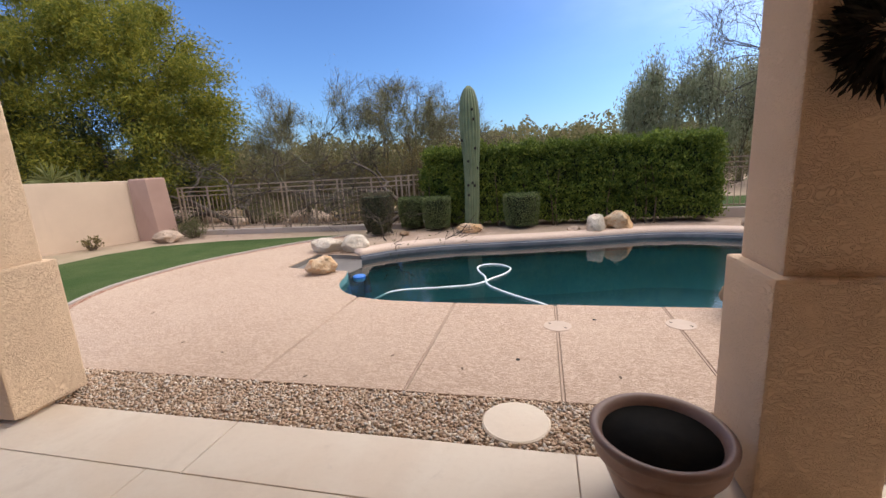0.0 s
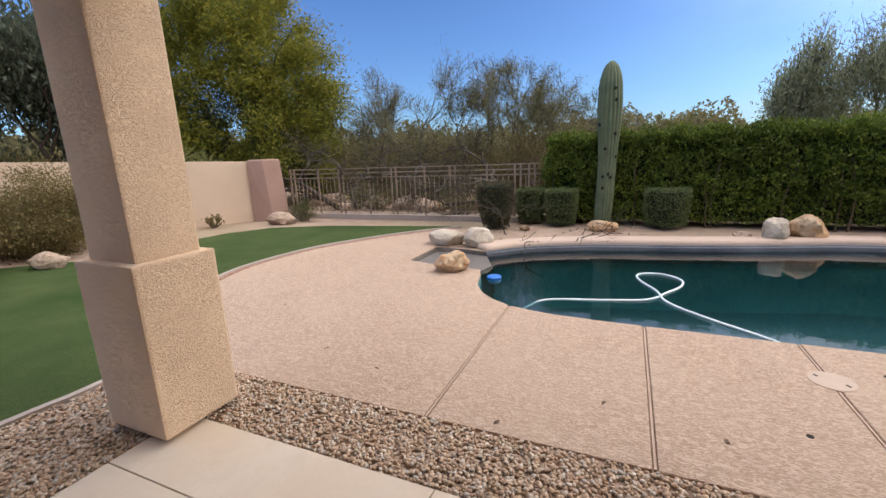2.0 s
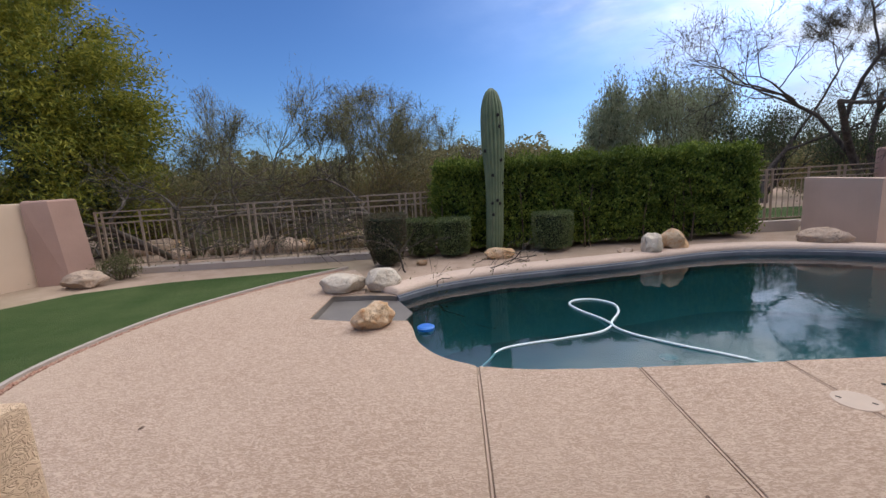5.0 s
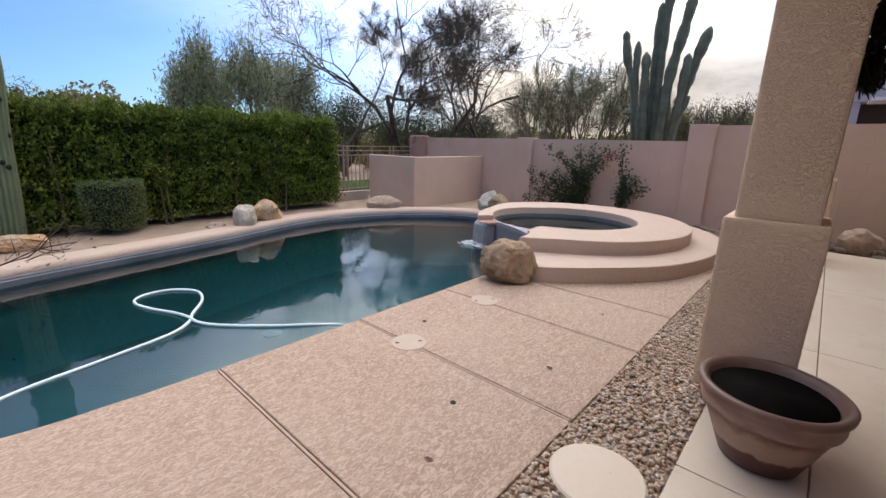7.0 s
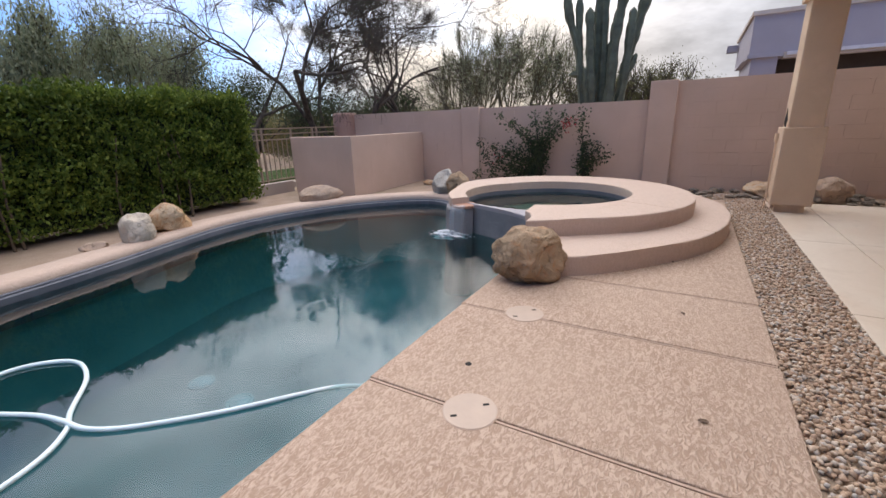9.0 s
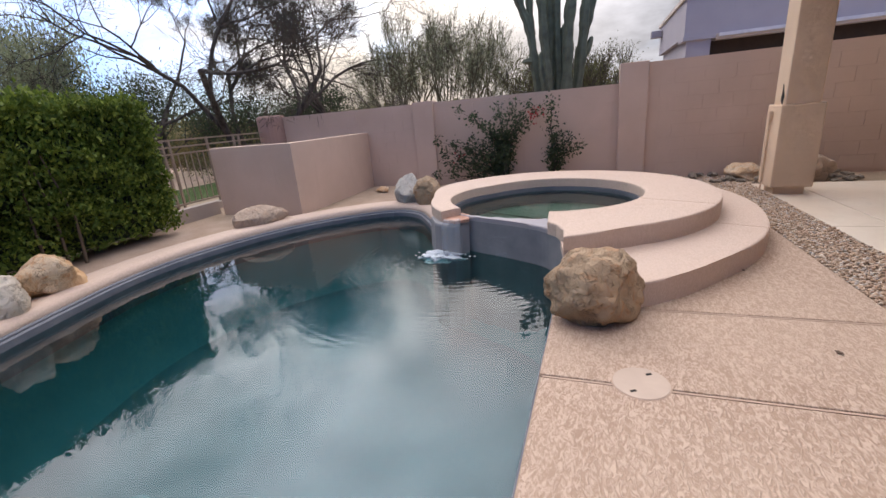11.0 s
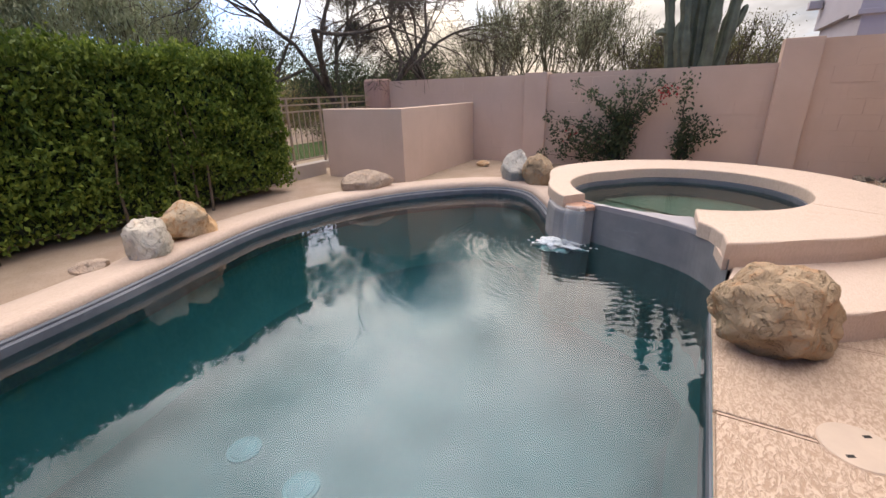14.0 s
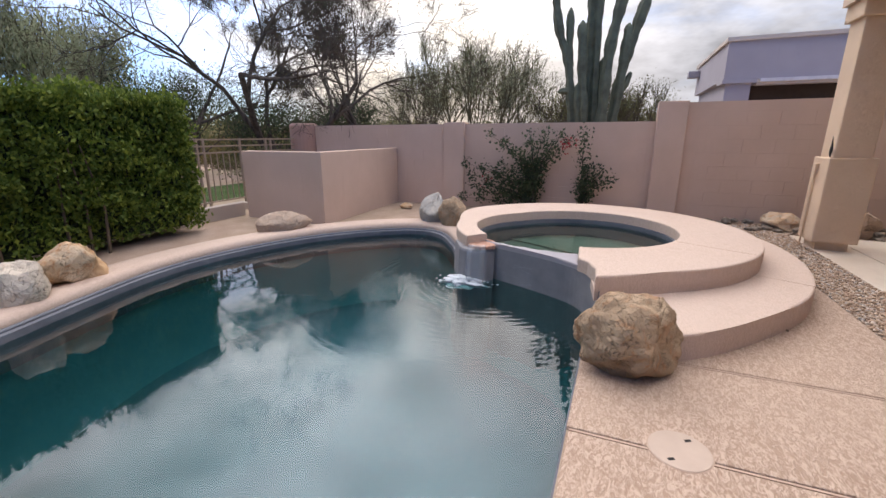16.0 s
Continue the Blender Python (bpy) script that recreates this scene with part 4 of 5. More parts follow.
# ---- fence ----
def fence(name, pts, label):
    t = thing(name, (pts[0][0], pts[0][1], 0), label, "fence")
    for (xa, ya), (xb, yb) in zip(pts, pts[1:]):
        n = math.hypot(xb - xa, yb - ya)
        ux, uy = (xb - xa) / n, (yb - ya) / n

        def bar(nm, s0, s1, z0, z1, w):
            bm = bmesh.new()
            cube(bm, (s0, -w / 2, z0), (s1, w / 2, z1))
            bmesh.ops.transform(bm, verts=bm.verts, matrix=Matrix(((ux, -uy, 0, xa), (uy, ux, 0, ya), (0, 0, 1, 0), (0, 0, 0, 1))))
            part(nm, bm, IRON, t)
        for z in (1.22, 1.11, 1.0, 0.17):
            bar("rail", 0, n, z, z + 0.025, 0.03)
        s = 0.0
        k = 0
        while s < n:
            if k % 12 in (0, 1) or k % 12 == 7:
                bar("post", s, s + 0.035, 0.08, 1.25, 0.035)
            else:
                bar("picket", s, s + 0.014, 0.18, 1.01, 0.014)
            s += 0.125
            k += 1
    return t


fence("fence", [(-9.4, 9.8), (-3.1, 10.1), (-1.6, 11.1), (6.75, 11.1)], "tan painted metal picket fence on a low curb")
solid("fence_curb", sweep([Vector((x, y, 0)) for x, y in [(-9.5, 9.78), (-3.1, 10.08), (-1.6, 11.08), (6.75, 11.08)]], [(-0.12, -0.05), (-0.12, 0.1), (0.12, 0.1), (0.12, -0.05)]), CURB, kind="structure")

# ---- hedge and clipped shrubs ----
def skin_points(nr, lo, hi, n, bulge=0.05, taper=0.0):
    """Points on the sides and the top of a block with an uneven skin."""
    lo, hi = np.array(lo, float), np.array(hi, float)
    sz = hi - lo
    area = np.array([sz[1] * sz[2], sz[1] * sz[2], sz[0] * sz[2], sz[0] * sz[2], sz[0] * sz[1]])
    face = nr.choice(5, n, p=area / area.sum())
    u = nr.rand(n, 3)
    nrm = np.zeros((n, 3))
    for f, (ax, val) in enumerate(((0, 0), (0, 1), (1, 0), (1, 1), (2, 1))):
        m = face == f
        u[m, ax] = val
        nrm[m, ax] = 1 if val else -1
    p = lo + u * sz
    wob = np.array([noise.noise(Vector(q) * 2.3) * 0.6 + noise.noise(Vector(q) * 6.5) * 0.5 for q in p])
    p = p + nrm * (wob[:, None] * bulge * 1.6 + nr.normal(size=(n, 1)) * bulge * 0.45 - bulge * 0.3)
    return p, nrm


hedge = thing("hedge", (0.4, 10.0, 0), "tall clipped green hedge along the fence behind the pool", "hedge")
nr = np.random.RandomState(5)
rngh = random.Random(6)
for u in [rngh.uniform(-2.9, 2.9) for _ in range(9)]:
    tubes("stem", [[((u, 0.0, -0.05), 0.02), ((u + rngh.gauss(0, 0.04), -0.04, 0.5), 0.013), ((u + rngh.gauss(0, 0.07), -0.06, 1.2), 0.007)]], BARKT, hedge, 5)
# near-black block inside, its colour standing in for shade between the leaves
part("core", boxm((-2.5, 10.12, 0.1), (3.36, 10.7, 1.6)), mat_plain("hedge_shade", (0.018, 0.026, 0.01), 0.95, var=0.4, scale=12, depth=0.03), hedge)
P, N = skin_points(nr, (-2.66, 9.96, 0.08), (3.5, 10.83, 1.73), 118000, 0.14)
gap = np.array([noise.noise(Vector(q) * 4.2) + 0.6 * noise.noise(Vector(q) * 9.5) for q in P])
keep = (gap > -0.32) | (nr.rand(len(P)) < 0.3) | ((N[:, 2] > 0.5) & (gap > -0.5))
P, N = P[keep], N[keep]
lower = (P[:, 2] < 0.3) & (nr.rand(len(P)) < 0.45)
P, N = P[~lower], N[~lower]
root = np.array([0.4, 10.0, 0])
leaves("foliage", P - root, 0.062, 0.034, L_HEDGE, hedge, nr, along=N * 0.3 + np.array([0, 0, 0.5]), out_n=None)


def clipped(x, y, r, h, label, leaf, seed, taper=0.8, square=0.0):
    t = thing("clipped_shrub", (x, y, 0), label, "bush")
    nr = np.random.RandomState(seed)
    # dark core, coloured for the shade inside the shrub
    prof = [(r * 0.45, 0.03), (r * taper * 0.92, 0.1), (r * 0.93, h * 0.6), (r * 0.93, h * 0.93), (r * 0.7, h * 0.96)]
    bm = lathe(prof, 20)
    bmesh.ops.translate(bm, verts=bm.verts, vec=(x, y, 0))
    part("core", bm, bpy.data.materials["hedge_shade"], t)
    n = 9000
    topn = int(n * 0.3)
    a = nr.rand(n) * 2 * math.pi
    z = 0.06 + nr.rand(n) * (h - 0.06)
    k = np.clip(z / (h * 0.55), 0, 1)
    rr = r * (taper + (1 - taper) * k)
    rr[:topn] *= np.sqrt(nr.rand(topn))
    z[:topn] = h
    sq = 1 + square * (np.cos(2 * a) ** 2)
    p = np.stack([rr * sq * np.cos(a), rr * sq * np.sin(a), z], axis=1)
    p += nr.normal(size=p.shape) * 0.012
    p[:, 2] += 0.012 * np.sin(a * 5)
    nn = np.stack([np.cos(a), np.sin(a), np.zeros(n)], axis=1)
    nn[:topn] = (0, 0, 1)
    leaves("foliage", p, 0.03, 0.018, leaf, t, nr, along=nn)
    return t


clipped(-3.56, 9.18, 0.36, 0.9, "dark brownish clipped shrub tapering to its foot, in the gravel bed", L_RUST, 3, 0.62)
clipped(-3.0, 9.9, 0.29, 0.72, "green clipped shrub between its neighbours before the hedge", L_BOX, 4)
clipped(-2.34, 9.72, 0.31, 0.71, "round clipped green shrub with a flat top", L_BOX, 5)
clipped(-0.45, 9.8, 0.34, 0.72, "squarish clipped green shrub beside the saguaro", L_BOX, 6, 0.85, 0.12)

# ---- saguaro ----
def saguaro(x, y, h, r, label, seed):
    t = thing("saguaro", (x, y, 0), label, "cactus")
    m = M("saguaro_skin", 0.6, spec=0.3)
    sep = m.world_pos()
    col = m.mix((0.10, 0.135, 0.075), (0.145, 0.18, 0.10), m.span(m.noise(3, 4), 0.35, 0.65))
    m.color(m.mix(col, (0.23, 0.22, 0.14), m.span(m.noise(9, 4, 0.6, 0.3, (1, 1, 0.2)), 0.55, 0.75, 0, 0.6)))
    m.bump(m.noise(60, 3), 0.004, 0.5)
    bm = bmesh.new()
    ribs, seg, nz = 17, 102, 46
    rows = []
    for j in range(nz + 1):
        u = j / nz
        z = h * u
        k = 0.74 + 0.04 * math.sin(u * 9) + (0.28 * math.exp(-((u - 0.70) / 0.24) ** 2))
        if u > 0.86:
            k *= math.sqrt(max(0.0, 1 - ((u - 0.86) / 0.142) ** 2)) ** 0.85
        cx = 0.02 * math.sin(u * 4.2) - 0.07 * (1 - u)
        row = []
        for i in range(seg):
            a = 2 * math.pi * i / seg
            rr = r * k * (1 + 0.2 * (abs(math.cos(a * ribs / 2)) ** 0.8 - 0.6))
            row.append(bm.verts.new((x + cx + rr * math.cos(a), y + rr * math.sin(a), z - 0.03)))
        rows.append(row)
    for a, b in zip(rows, rows[1:]):
        for i in range(seg):
            bm.faces.new((a[i], a[(i + 1) % seg], b[(i + 1) % seg], b[i]))
    bm.faces.new(rows[-1])
    part("stem", bm, m.m, t, smooth=True)
    for k, (a, z) in enumerate(((-68, 2.52), (-60, 2.32), (-55, 1.72), (-102, 1.45), (-75, 0.98), (-58, 0.92), (-108, 0.93), (-104, 0.72), (-140, 1.9), (-30, 1.3))):
        rr = r * (0.83 + (0.24 if z > 1.6 else 0))
        bm = rock((0.055, 0.055, 0.065), 40 + k, 2, 0.1, 0.1, 3)
        bmesh.ops.translate(bm, verts=bm.verts, vec=(x - 0.045 * (1 - z / h) + rr * math.cos(radians(a)), y + rr * math.sin(radians(a)), z))
        part("nest_hole", bm, HOLE, t)
    return t


saguaro(-1.5, 9.85, 3.08, 0.20, "tall single-stemmed ribbed saguaro with bird holes, in the bed", 1)

# ---- rocks ----
put_rock(-1.52, 9.35, -0.02, (0.58, 0.36, 0.2), 5, ROCKO, 1, "flat orange rock at the foot of the saguaro")
put_rock(-3.93, 7.45, -0.01, (0.72, 0.42, 0.27), -8, ROCKW, 2, "long pale rock beside the pool shelf", 0.12, 5)
put_rock(-3.36, 7.5, -0.01, (0.52, 0.46, 0.32), 30, ROCKW, 3, "rounded pale rock at the end of the coping", 0.12, 5)
put_rock(-3.2, 5.94, -0.01, (0.48, 0.4, 0.28), 10, ROCKO, 4, "orange peaked rock on the deck corner", 0.18, 9)
put_rock(0.98, 8.8, 0.03, (0.35, 0.34, 0.34), 10, ROCKW, 5, "pale upright rock on the coping", 0.2, 8)
put_rock(1.4, 9.02, 0.03, (0.6, 0.46, 0.38), -10, ROCKO, 6, "orange pointed rock beside the pale one on the coping", 0.2, 9)
put_rock(0.6, 8.95, 0.02, (0.3, 0.2, 0.1), -10, ROCKP, 66, "low flat rock behind the coping")
put_rock(3.8, 8.82, 0.02, (0.74, 0.45, 0.28), -30, ROCKP, 7, "low pinkish rock before the screen wall", 0.12, 6)
put_rock(1.84, 4.51, 0.0, (0.60, 0.52, 0.42), -52, ROCKB, 18, "big brown cracked boulder against the spa step", 0.17, 5, sub=5)
put_rock(5.15, 7.15, 0.0, (0.60, 0.5, 0.46), 20, ROCKG, 9, "grey-green rock beside the spa")
put_rock(4.9, 6.78, 0.0, (0.34, 0.48, 0.46), -15, ROCKB, 10, "tan upright rock leaning by the spa")
put_rock(6.6, 2.45, -0.02, (0.6, 0.42, 0.26), 60, ROCKO, 11, "flat orange-tan rock near the wall")
put_rock(6.55, 1.7, -0.02, (0.7, 0.5, 0.36), 20, ROCKP, 12, "pale rock behind the column")
put_rock(-8.9, 8.75, -0.02, (0.85, 0.5, 0.3), -10, ROCKP, 13, "low pinkish rock beside the turf")
put_rock(-9.3, 4.35, -0.02, (0.6, 0.4, 0.28), 30, ROCKP, 14, "tan rock under the dry shrub")
put_rock(-9.1, 5.2, -0.02, (0.5, 0.4, 0.24), 50, ROCKP, 15, "small tan rock under the dry shrub")
bm = bmesh.new()
rng = random.Random(3)
for k in range(120):
    r = rock((rng.uniform(0.07, 0.17), rng.uniform(0.07, 0.14), rng.uniform(0.04, 0.08)), 200 + k, 1, 0.2, 0.1, 3)
    me = bpy.data.meshes.new("tmp")
    bmesh.ops.transform(r, verts=r.verts, matrix=pose(rng.uniform(6.25, 6.92), rng.uniform(1.2, 4.6), rng.uniform(-0.02, 0.03), 0, 0, rng.uniform(0, 360)))
    r.to_mesh(me)
    r.free()
    bm.from_mesh(me)
    bpy.data.meshes.remove(me)
ROCKD = mat_rock("brown_river_rock", (0.21, 0.17, 0.135), (0.27, 0.22, 0.17), (0.15, 0.13, 0.11))
solid("river_rocks", bm, ROCKD, kind="stuff", label="dark river rocks piled at the foot of the wall", category="rocks")

# ---- pot, stepping stone, lids, hose, float ----
pot = thing("plant_pot", (0.47, 2.22, 0), "round terracotta pot with a rolled rim and drip glaze, soil inside", "plant pot")
prof = [(0.0, 0.0), (0.14, 0.0), (0.155, 0.01), (0.19, 0.10), (0.232, 0.21), (0.245, 0.25), (0.262, 0.256), (0.266, 0.272), (0.255, 0.288), (0.262, 0.32), (0.282, 0.335), (0.285, 0.355), (0.272, 0.368), (0.252, 0.362), (0.236, 0.335), (0.213, 0.25), (0.185, 0.14), (0.16, 0.06)]
bm = lathe(prof[1:], 56)
bmesh.ops.translate(bm, verts=bm.verts, vec=(0.47, 2.22, 0.002))
part("bowl", bm, CLAY, pot, smooth=True)
# sleeve added inside the bowl, with the shade put into its colour
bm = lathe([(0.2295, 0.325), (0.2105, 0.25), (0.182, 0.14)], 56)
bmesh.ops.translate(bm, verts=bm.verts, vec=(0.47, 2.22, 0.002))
part("bowl_shade", bm, BOWL_SHADE, pot, "inside wall coloured near-black for the shade deep in the pot", smooth=True)
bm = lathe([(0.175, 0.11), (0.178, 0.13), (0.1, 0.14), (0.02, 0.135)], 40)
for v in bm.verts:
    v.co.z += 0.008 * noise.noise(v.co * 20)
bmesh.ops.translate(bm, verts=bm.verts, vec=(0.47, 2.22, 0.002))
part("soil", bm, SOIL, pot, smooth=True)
bm = lathe([(0.19, -0.04), (0.2, -0.03), (0.2, 0.0), (0.19, 0.008)], 44)
st = solid("stepping_stone", bm, SLAB, "round cast stepping stone in the gravel strip", "stepping stone")
st.location = (-0.17, 2.71, 0.004)
for x, y, a in ((0.118, 4.19, 35), (1.165, 4.305, 28)):
    lid = thing("skimmer_lid", (x, y, 0), "round tan skimmer lid with two finger slots, in the deck", "lid", "skimmer lids")
    bm = lathe([(0.122, -0.004), (0.122, 0.003), (0.118, 0.0045)], 36)
    bmesh.ops.translate(bm, verts=bm.verts, vec=(x, y, 0))
    part("disc", bm, LIDM, lid)
    bm = lathe([(0.127, -0.004), (0.127, 0.0012), (0.1222, 0.0012)], 36)
    bmesh.ops.translate(bm, verts=bm.verts, vec=(x, y, 0))
    part("rim", bm, SEAL, lid, "brown seam round the lid")
    for s in (-1, 1):
        dx, dy = math.cos(radians(a)) * 0.082 * s, -math.sin(radians(a)) * 0.082 * s
        bm = bmesh.new()
        cube(bm, (-0.014, -0.007, 0.0), (0.014, 0.007, 0.0055))
        bmesh.ops.transform(bm, verts=bm.verts, matrix=pose(x + dx, y + dy, 0, 0, 0, 90 + a))
        part("slot", bm, HOLE, lid)
for x, y in ((0.453, 4.365), (-0.2, 3.5)):
    bm = lathe([(0.017, -0.004), (0.017, 0.003), (0.012, 0.004)], 14)
    d = solid("deck_anchor", bm, HOLE, "small dark anchor cap set in the deck", "cap")
    d.location = (x, y, 0)


def curve_tube(name, pts, r, material, label, category, n=10):
    line = smooth_line(pts, n)
    ob = tubes(name, [[(tuple(p), r) for p in line]], material, None, 8)
    return tagged(ob, label, category)


curve_tube("pool_hose", [(-2.2, 5.12, -0.2), (-2.05, 5.26, -0.13), (-1.87, 5.46, -0.1), (-1.33, 5.6, -0.095), (-0.95, 5.7, -0.09), (-0.78, 5.83, -0.085), (-0.7, 6.0, -0.09), (-0.52, 6.3, -0.09), (-0.48, 6.58, -0.09), (-0.65, 6.78, -0.09), (-0.87, 6.78, -0.09), (-0.97, 6.64, -0.09), (-0.92, 6.4, -0.09), (-0.8, 6.12, -0.085), (-0.76, 5.92, -0.07), (-0.72, 5.76, -0.085), (-0.6, 5.58, -0.09), (-0.33, 5.3, -0.09), (-0.08, 5.1, -0.095), (0.12, 4.96, -0.12), (0.3, 4.84, -0.2)], 0.0125, HOSE, "pale floating cleaner hose looped over itself on the water", "hose")
fl = thing("chlorine_float", (-2.66, 6.05, -0.1), "blue and white floating chlorine dispenser", "float")
bm = lathe([(0.06, -0.05), (0.085, -0.03), (0.09, 0.0)], 24)
bmesh.ops.translate(bm, verts=bm.verts, vec=(-2.66, 6.05, -0.1))
part("body", bm, WHITE, fl)
bm = lathe([(0.093, 0.001), (0.095, 0.03), (0.075, 0.042), (0.02, 0.045)], 24)
bmesh.ops.translate(bm, verts=bm.verts, vec=(-2.66, 6.05, -0.1))
part("cap", bm, BLUE, fl)

# ---- neighbours ----
house = thing("neighbour_house", (12, -3, 0), "lavender flat-roofed house behind the yard wall", "house")
part("wall", boxm((12.9, -10, 0), (16.5, 2.4, 2.577)), LAV, house)
part("upper_wall", boxm((12.0, -10, 2.58), (16.6, 2.53, 3.42)), LAV, house)
part("moulding", boxm((11.96, 1.86, 2.48), (12.66, 2.56, 2.579), 0.01), LAV, house)
part("parapet", boxm((11.95, -10.07, 3.42), (16.65, 2.58, 3.51)), LAVP, house, "cream parapet cap")
part("fascia", boxm((11.93, -9.9, 2.50), (11.995, 1.80, 2.575)), TRIMW, house, "white fascia board")
part("porch_beam", boxm((12.0, -9.9, 2.44), (12.25, 1.85, 2.575)), LAVP, house)
# near-black sheet before the wall stands in for the shade under the porch
part("porch_shade", boxm((12.86, -9.5, 0.1), (12.895, 2.1, 2.5)), DARK, house)
part("scupper", boxm((16.0, 2.55, 3.1), (16.35, 2.85, 3.3), 0.01), LAV, house)
for y in (2.21, -3.5, -9.7):
    part("porch_column", boxm((12.03, y - 0.26, 0), (12.55, y + 0.26, 2.479)), LAV, house)
part("porch_slab", boxm((11.8, -10, -0.05), (12.86, 2.6, 0.06)), CURB, house)
far = thing("far_house", (-3.5, 60, 0), "distant house with a grey hipped roof", "house")
part("wall", boxm((-9, 57, 0), (3, 66, 2.3)), LAVP, far)
bm = bmesh.new()
v = [bm.verts.new(p) for p in ((-9.6, 56.4, 2.3), (3.6, 56.4, 2.3), (3.6, 66.6, 2.3), (-9.6, 66.6, 2.3), (-6, 61.5, 3.7), (0, 61.5, 3.7))]
for f in ((0, 1, 5, 4), (1, 2, 5), (2, 3, 4, 5), (3, 0, 4), (3, 2, 1, 0)):
    bm.faces.new([v[i] for i in f])
part("roof", bm, ROOFM, far)

# ---- trees ----
def dome_tree(x, y, rx, ry, h, seed, label, clumps, per, droop=0.5):
    """A broad crown of drooping sprays in many clumps, on spreading limbs."""
    rng, nr = random.Random(seed), np.random.RandomState(seed)
    t = thing("tree", (x, y, 0), label, "tree")
    C, inner_c, limbs = [], [], []
    zc = h * 0.42
    while len(C) < clumps:
        d = Vector((rng.gauss(0, 1), rng.gauss(0, 1), rng.gauss(0.25, 0.9))).normalized()
        k = rng.uniform(0.55, 1.0) ** 0.6 * (1 + 0.14 * noise.noise(d * 2.6 + Vector((seed, 0, 0))))
        p = Vector((d.x * rx * k, d.y * ry * k, zc + d.z * (h - zc) * k))
        if p.z > 0.9 + 0.25 * rng.random():
            C.append(p)
            if len(C) % 26 == 0:
                limbs.append(p)
    lines = []
    for p in limbs:
        a, b = Vector((p.x * 0.04, p.y * 0.04, -0.05)), Vector((p.x * 0.3, p.y * 0.3, zc * 0.5))
        pts = smooth_line([a, b, p * 0.65 + Vector((0, 0, 0.35 * h * 0.3)), p], 4)
        n = len(pts) - 1
        lines.append([((q.x + rng.gauss(0, 0.03), q.y + rng.gauss(0, 0.03), q.z), 0.11 * (1 - 0.88 * i / n)) for i, q in enumerate(pts)])
    tubes("trunk", lines, BARK, t, 5)
    P = np.array([tuple(p) for p in C])
    # lower inner leaves repeat in dark green: the crown's shade put into colour
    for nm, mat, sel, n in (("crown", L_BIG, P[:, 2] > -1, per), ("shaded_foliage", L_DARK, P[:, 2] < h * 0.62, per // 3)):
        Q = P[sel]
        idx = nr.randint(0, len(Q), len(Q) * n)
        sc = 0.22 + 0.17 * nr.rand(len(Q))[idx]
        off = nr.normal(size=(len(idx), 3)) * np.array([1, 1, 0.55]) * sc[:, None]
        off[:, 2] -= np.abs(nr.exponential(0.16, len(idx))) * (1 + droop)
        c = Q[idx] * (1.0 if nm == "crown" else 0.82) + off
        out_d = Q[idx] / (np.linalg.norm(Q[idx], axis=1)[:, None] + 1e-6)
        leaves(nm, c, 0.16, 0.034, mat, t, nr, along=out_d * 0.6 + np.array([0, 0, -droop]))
    return t


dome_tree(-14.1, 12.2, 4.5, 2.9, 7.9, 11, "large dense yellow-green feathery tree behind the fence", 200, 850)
tree(-17.5, 8.6, 6.2, 12, "dark green tree beyond the yard wall", BARK, L_HAZE, 26000, (0.2, 0.07), stems=4, lean=0.5, level=4, spread=0.7, scatter=0.42, wide=1.0, hang=0.15)
tree(-19.5, 4.6, 5.6, 13, "dark green tree beyond the yard wall", BARK, L_HAZE, 18000, (0.2, 0.07), stems=4, lean=0.5, level=4, spread=0.7, scatter=0.42, wide=1.0, hang=0.15)
for k, (x, y, h) in enumerate(((-7.9, 13.9, 4.7), (-5.4, 15.2, 4.6), (-4.4, 16.4, 4.1), (-3.2, 18.2, 3.4), (-9.8, 16.5, 4.4))):
    tree(x, y, h, 20 + k, "sparse thin-branched desert tree behind the fence", BARKG, L_PALE, 9000, (0.06, 0.02), stems=4, lean=0.7, level=5, fat=0.09, spread=0.6, up=0.12, scatter=0.12, wide=1.0, kids=(2, 3), twigs=3200)
for k, (x, y, h, w) in enumerate(((3.9, 19.4, 5.5, 0.45), (5.9, 19.6, 6.1, 0.6), (7.9, 20.2, 5.2, 0.7))):
    tree(x, y, h, 40 + k, "tall willowy olive tree far behind the hedge", BARKG, L_WILLOW, 12000, (0.16, 0.036), stems=3, lean=0.3, level=4, fat=0.1, spread=0.42, up=0.12, scatter=0.2, wide=w, hang=0.5)
for k, (x, y, h) in enumerate(((9.6, 18.6, 3.3), (11.9, 17.2, 3.1), (14.2, 15.4, 3.0))):
    tree(x, y, h, 45 + k, "low dark green tree behind the fence", BARK, L_DARK, 11000, (0.09, 0.035), stems=6, lean=0.7, level=3, fat=0.07, spread=0.6, scatter=0.3, wide=1.2)
tree(8.0, 16.2, 6.9, 51, "slim bare dark-trunked tree behind the fence", BARK, L_OLIVE, 5000, (0.06, 0.02), stems=1, lean=0.12, level=5, fat=0.14, spread=0.65, wander=0.34, scatter=0.1, wide=1.0, fork=0.62, kids=(2, 4), twigs=9000)
tree(11.07, 15.4, 8.7, 52, "large bare dark many-branched tree behind the fence", BARK, L_DARK, 5000, (0.05, 0.016), stems=3, lean=0.62, level=5, fat=0.16, spread=0.8, wander=0.34, scatter=0.24, wide=1.12, kids=(3, 4), up=0.05, twigs=19000)
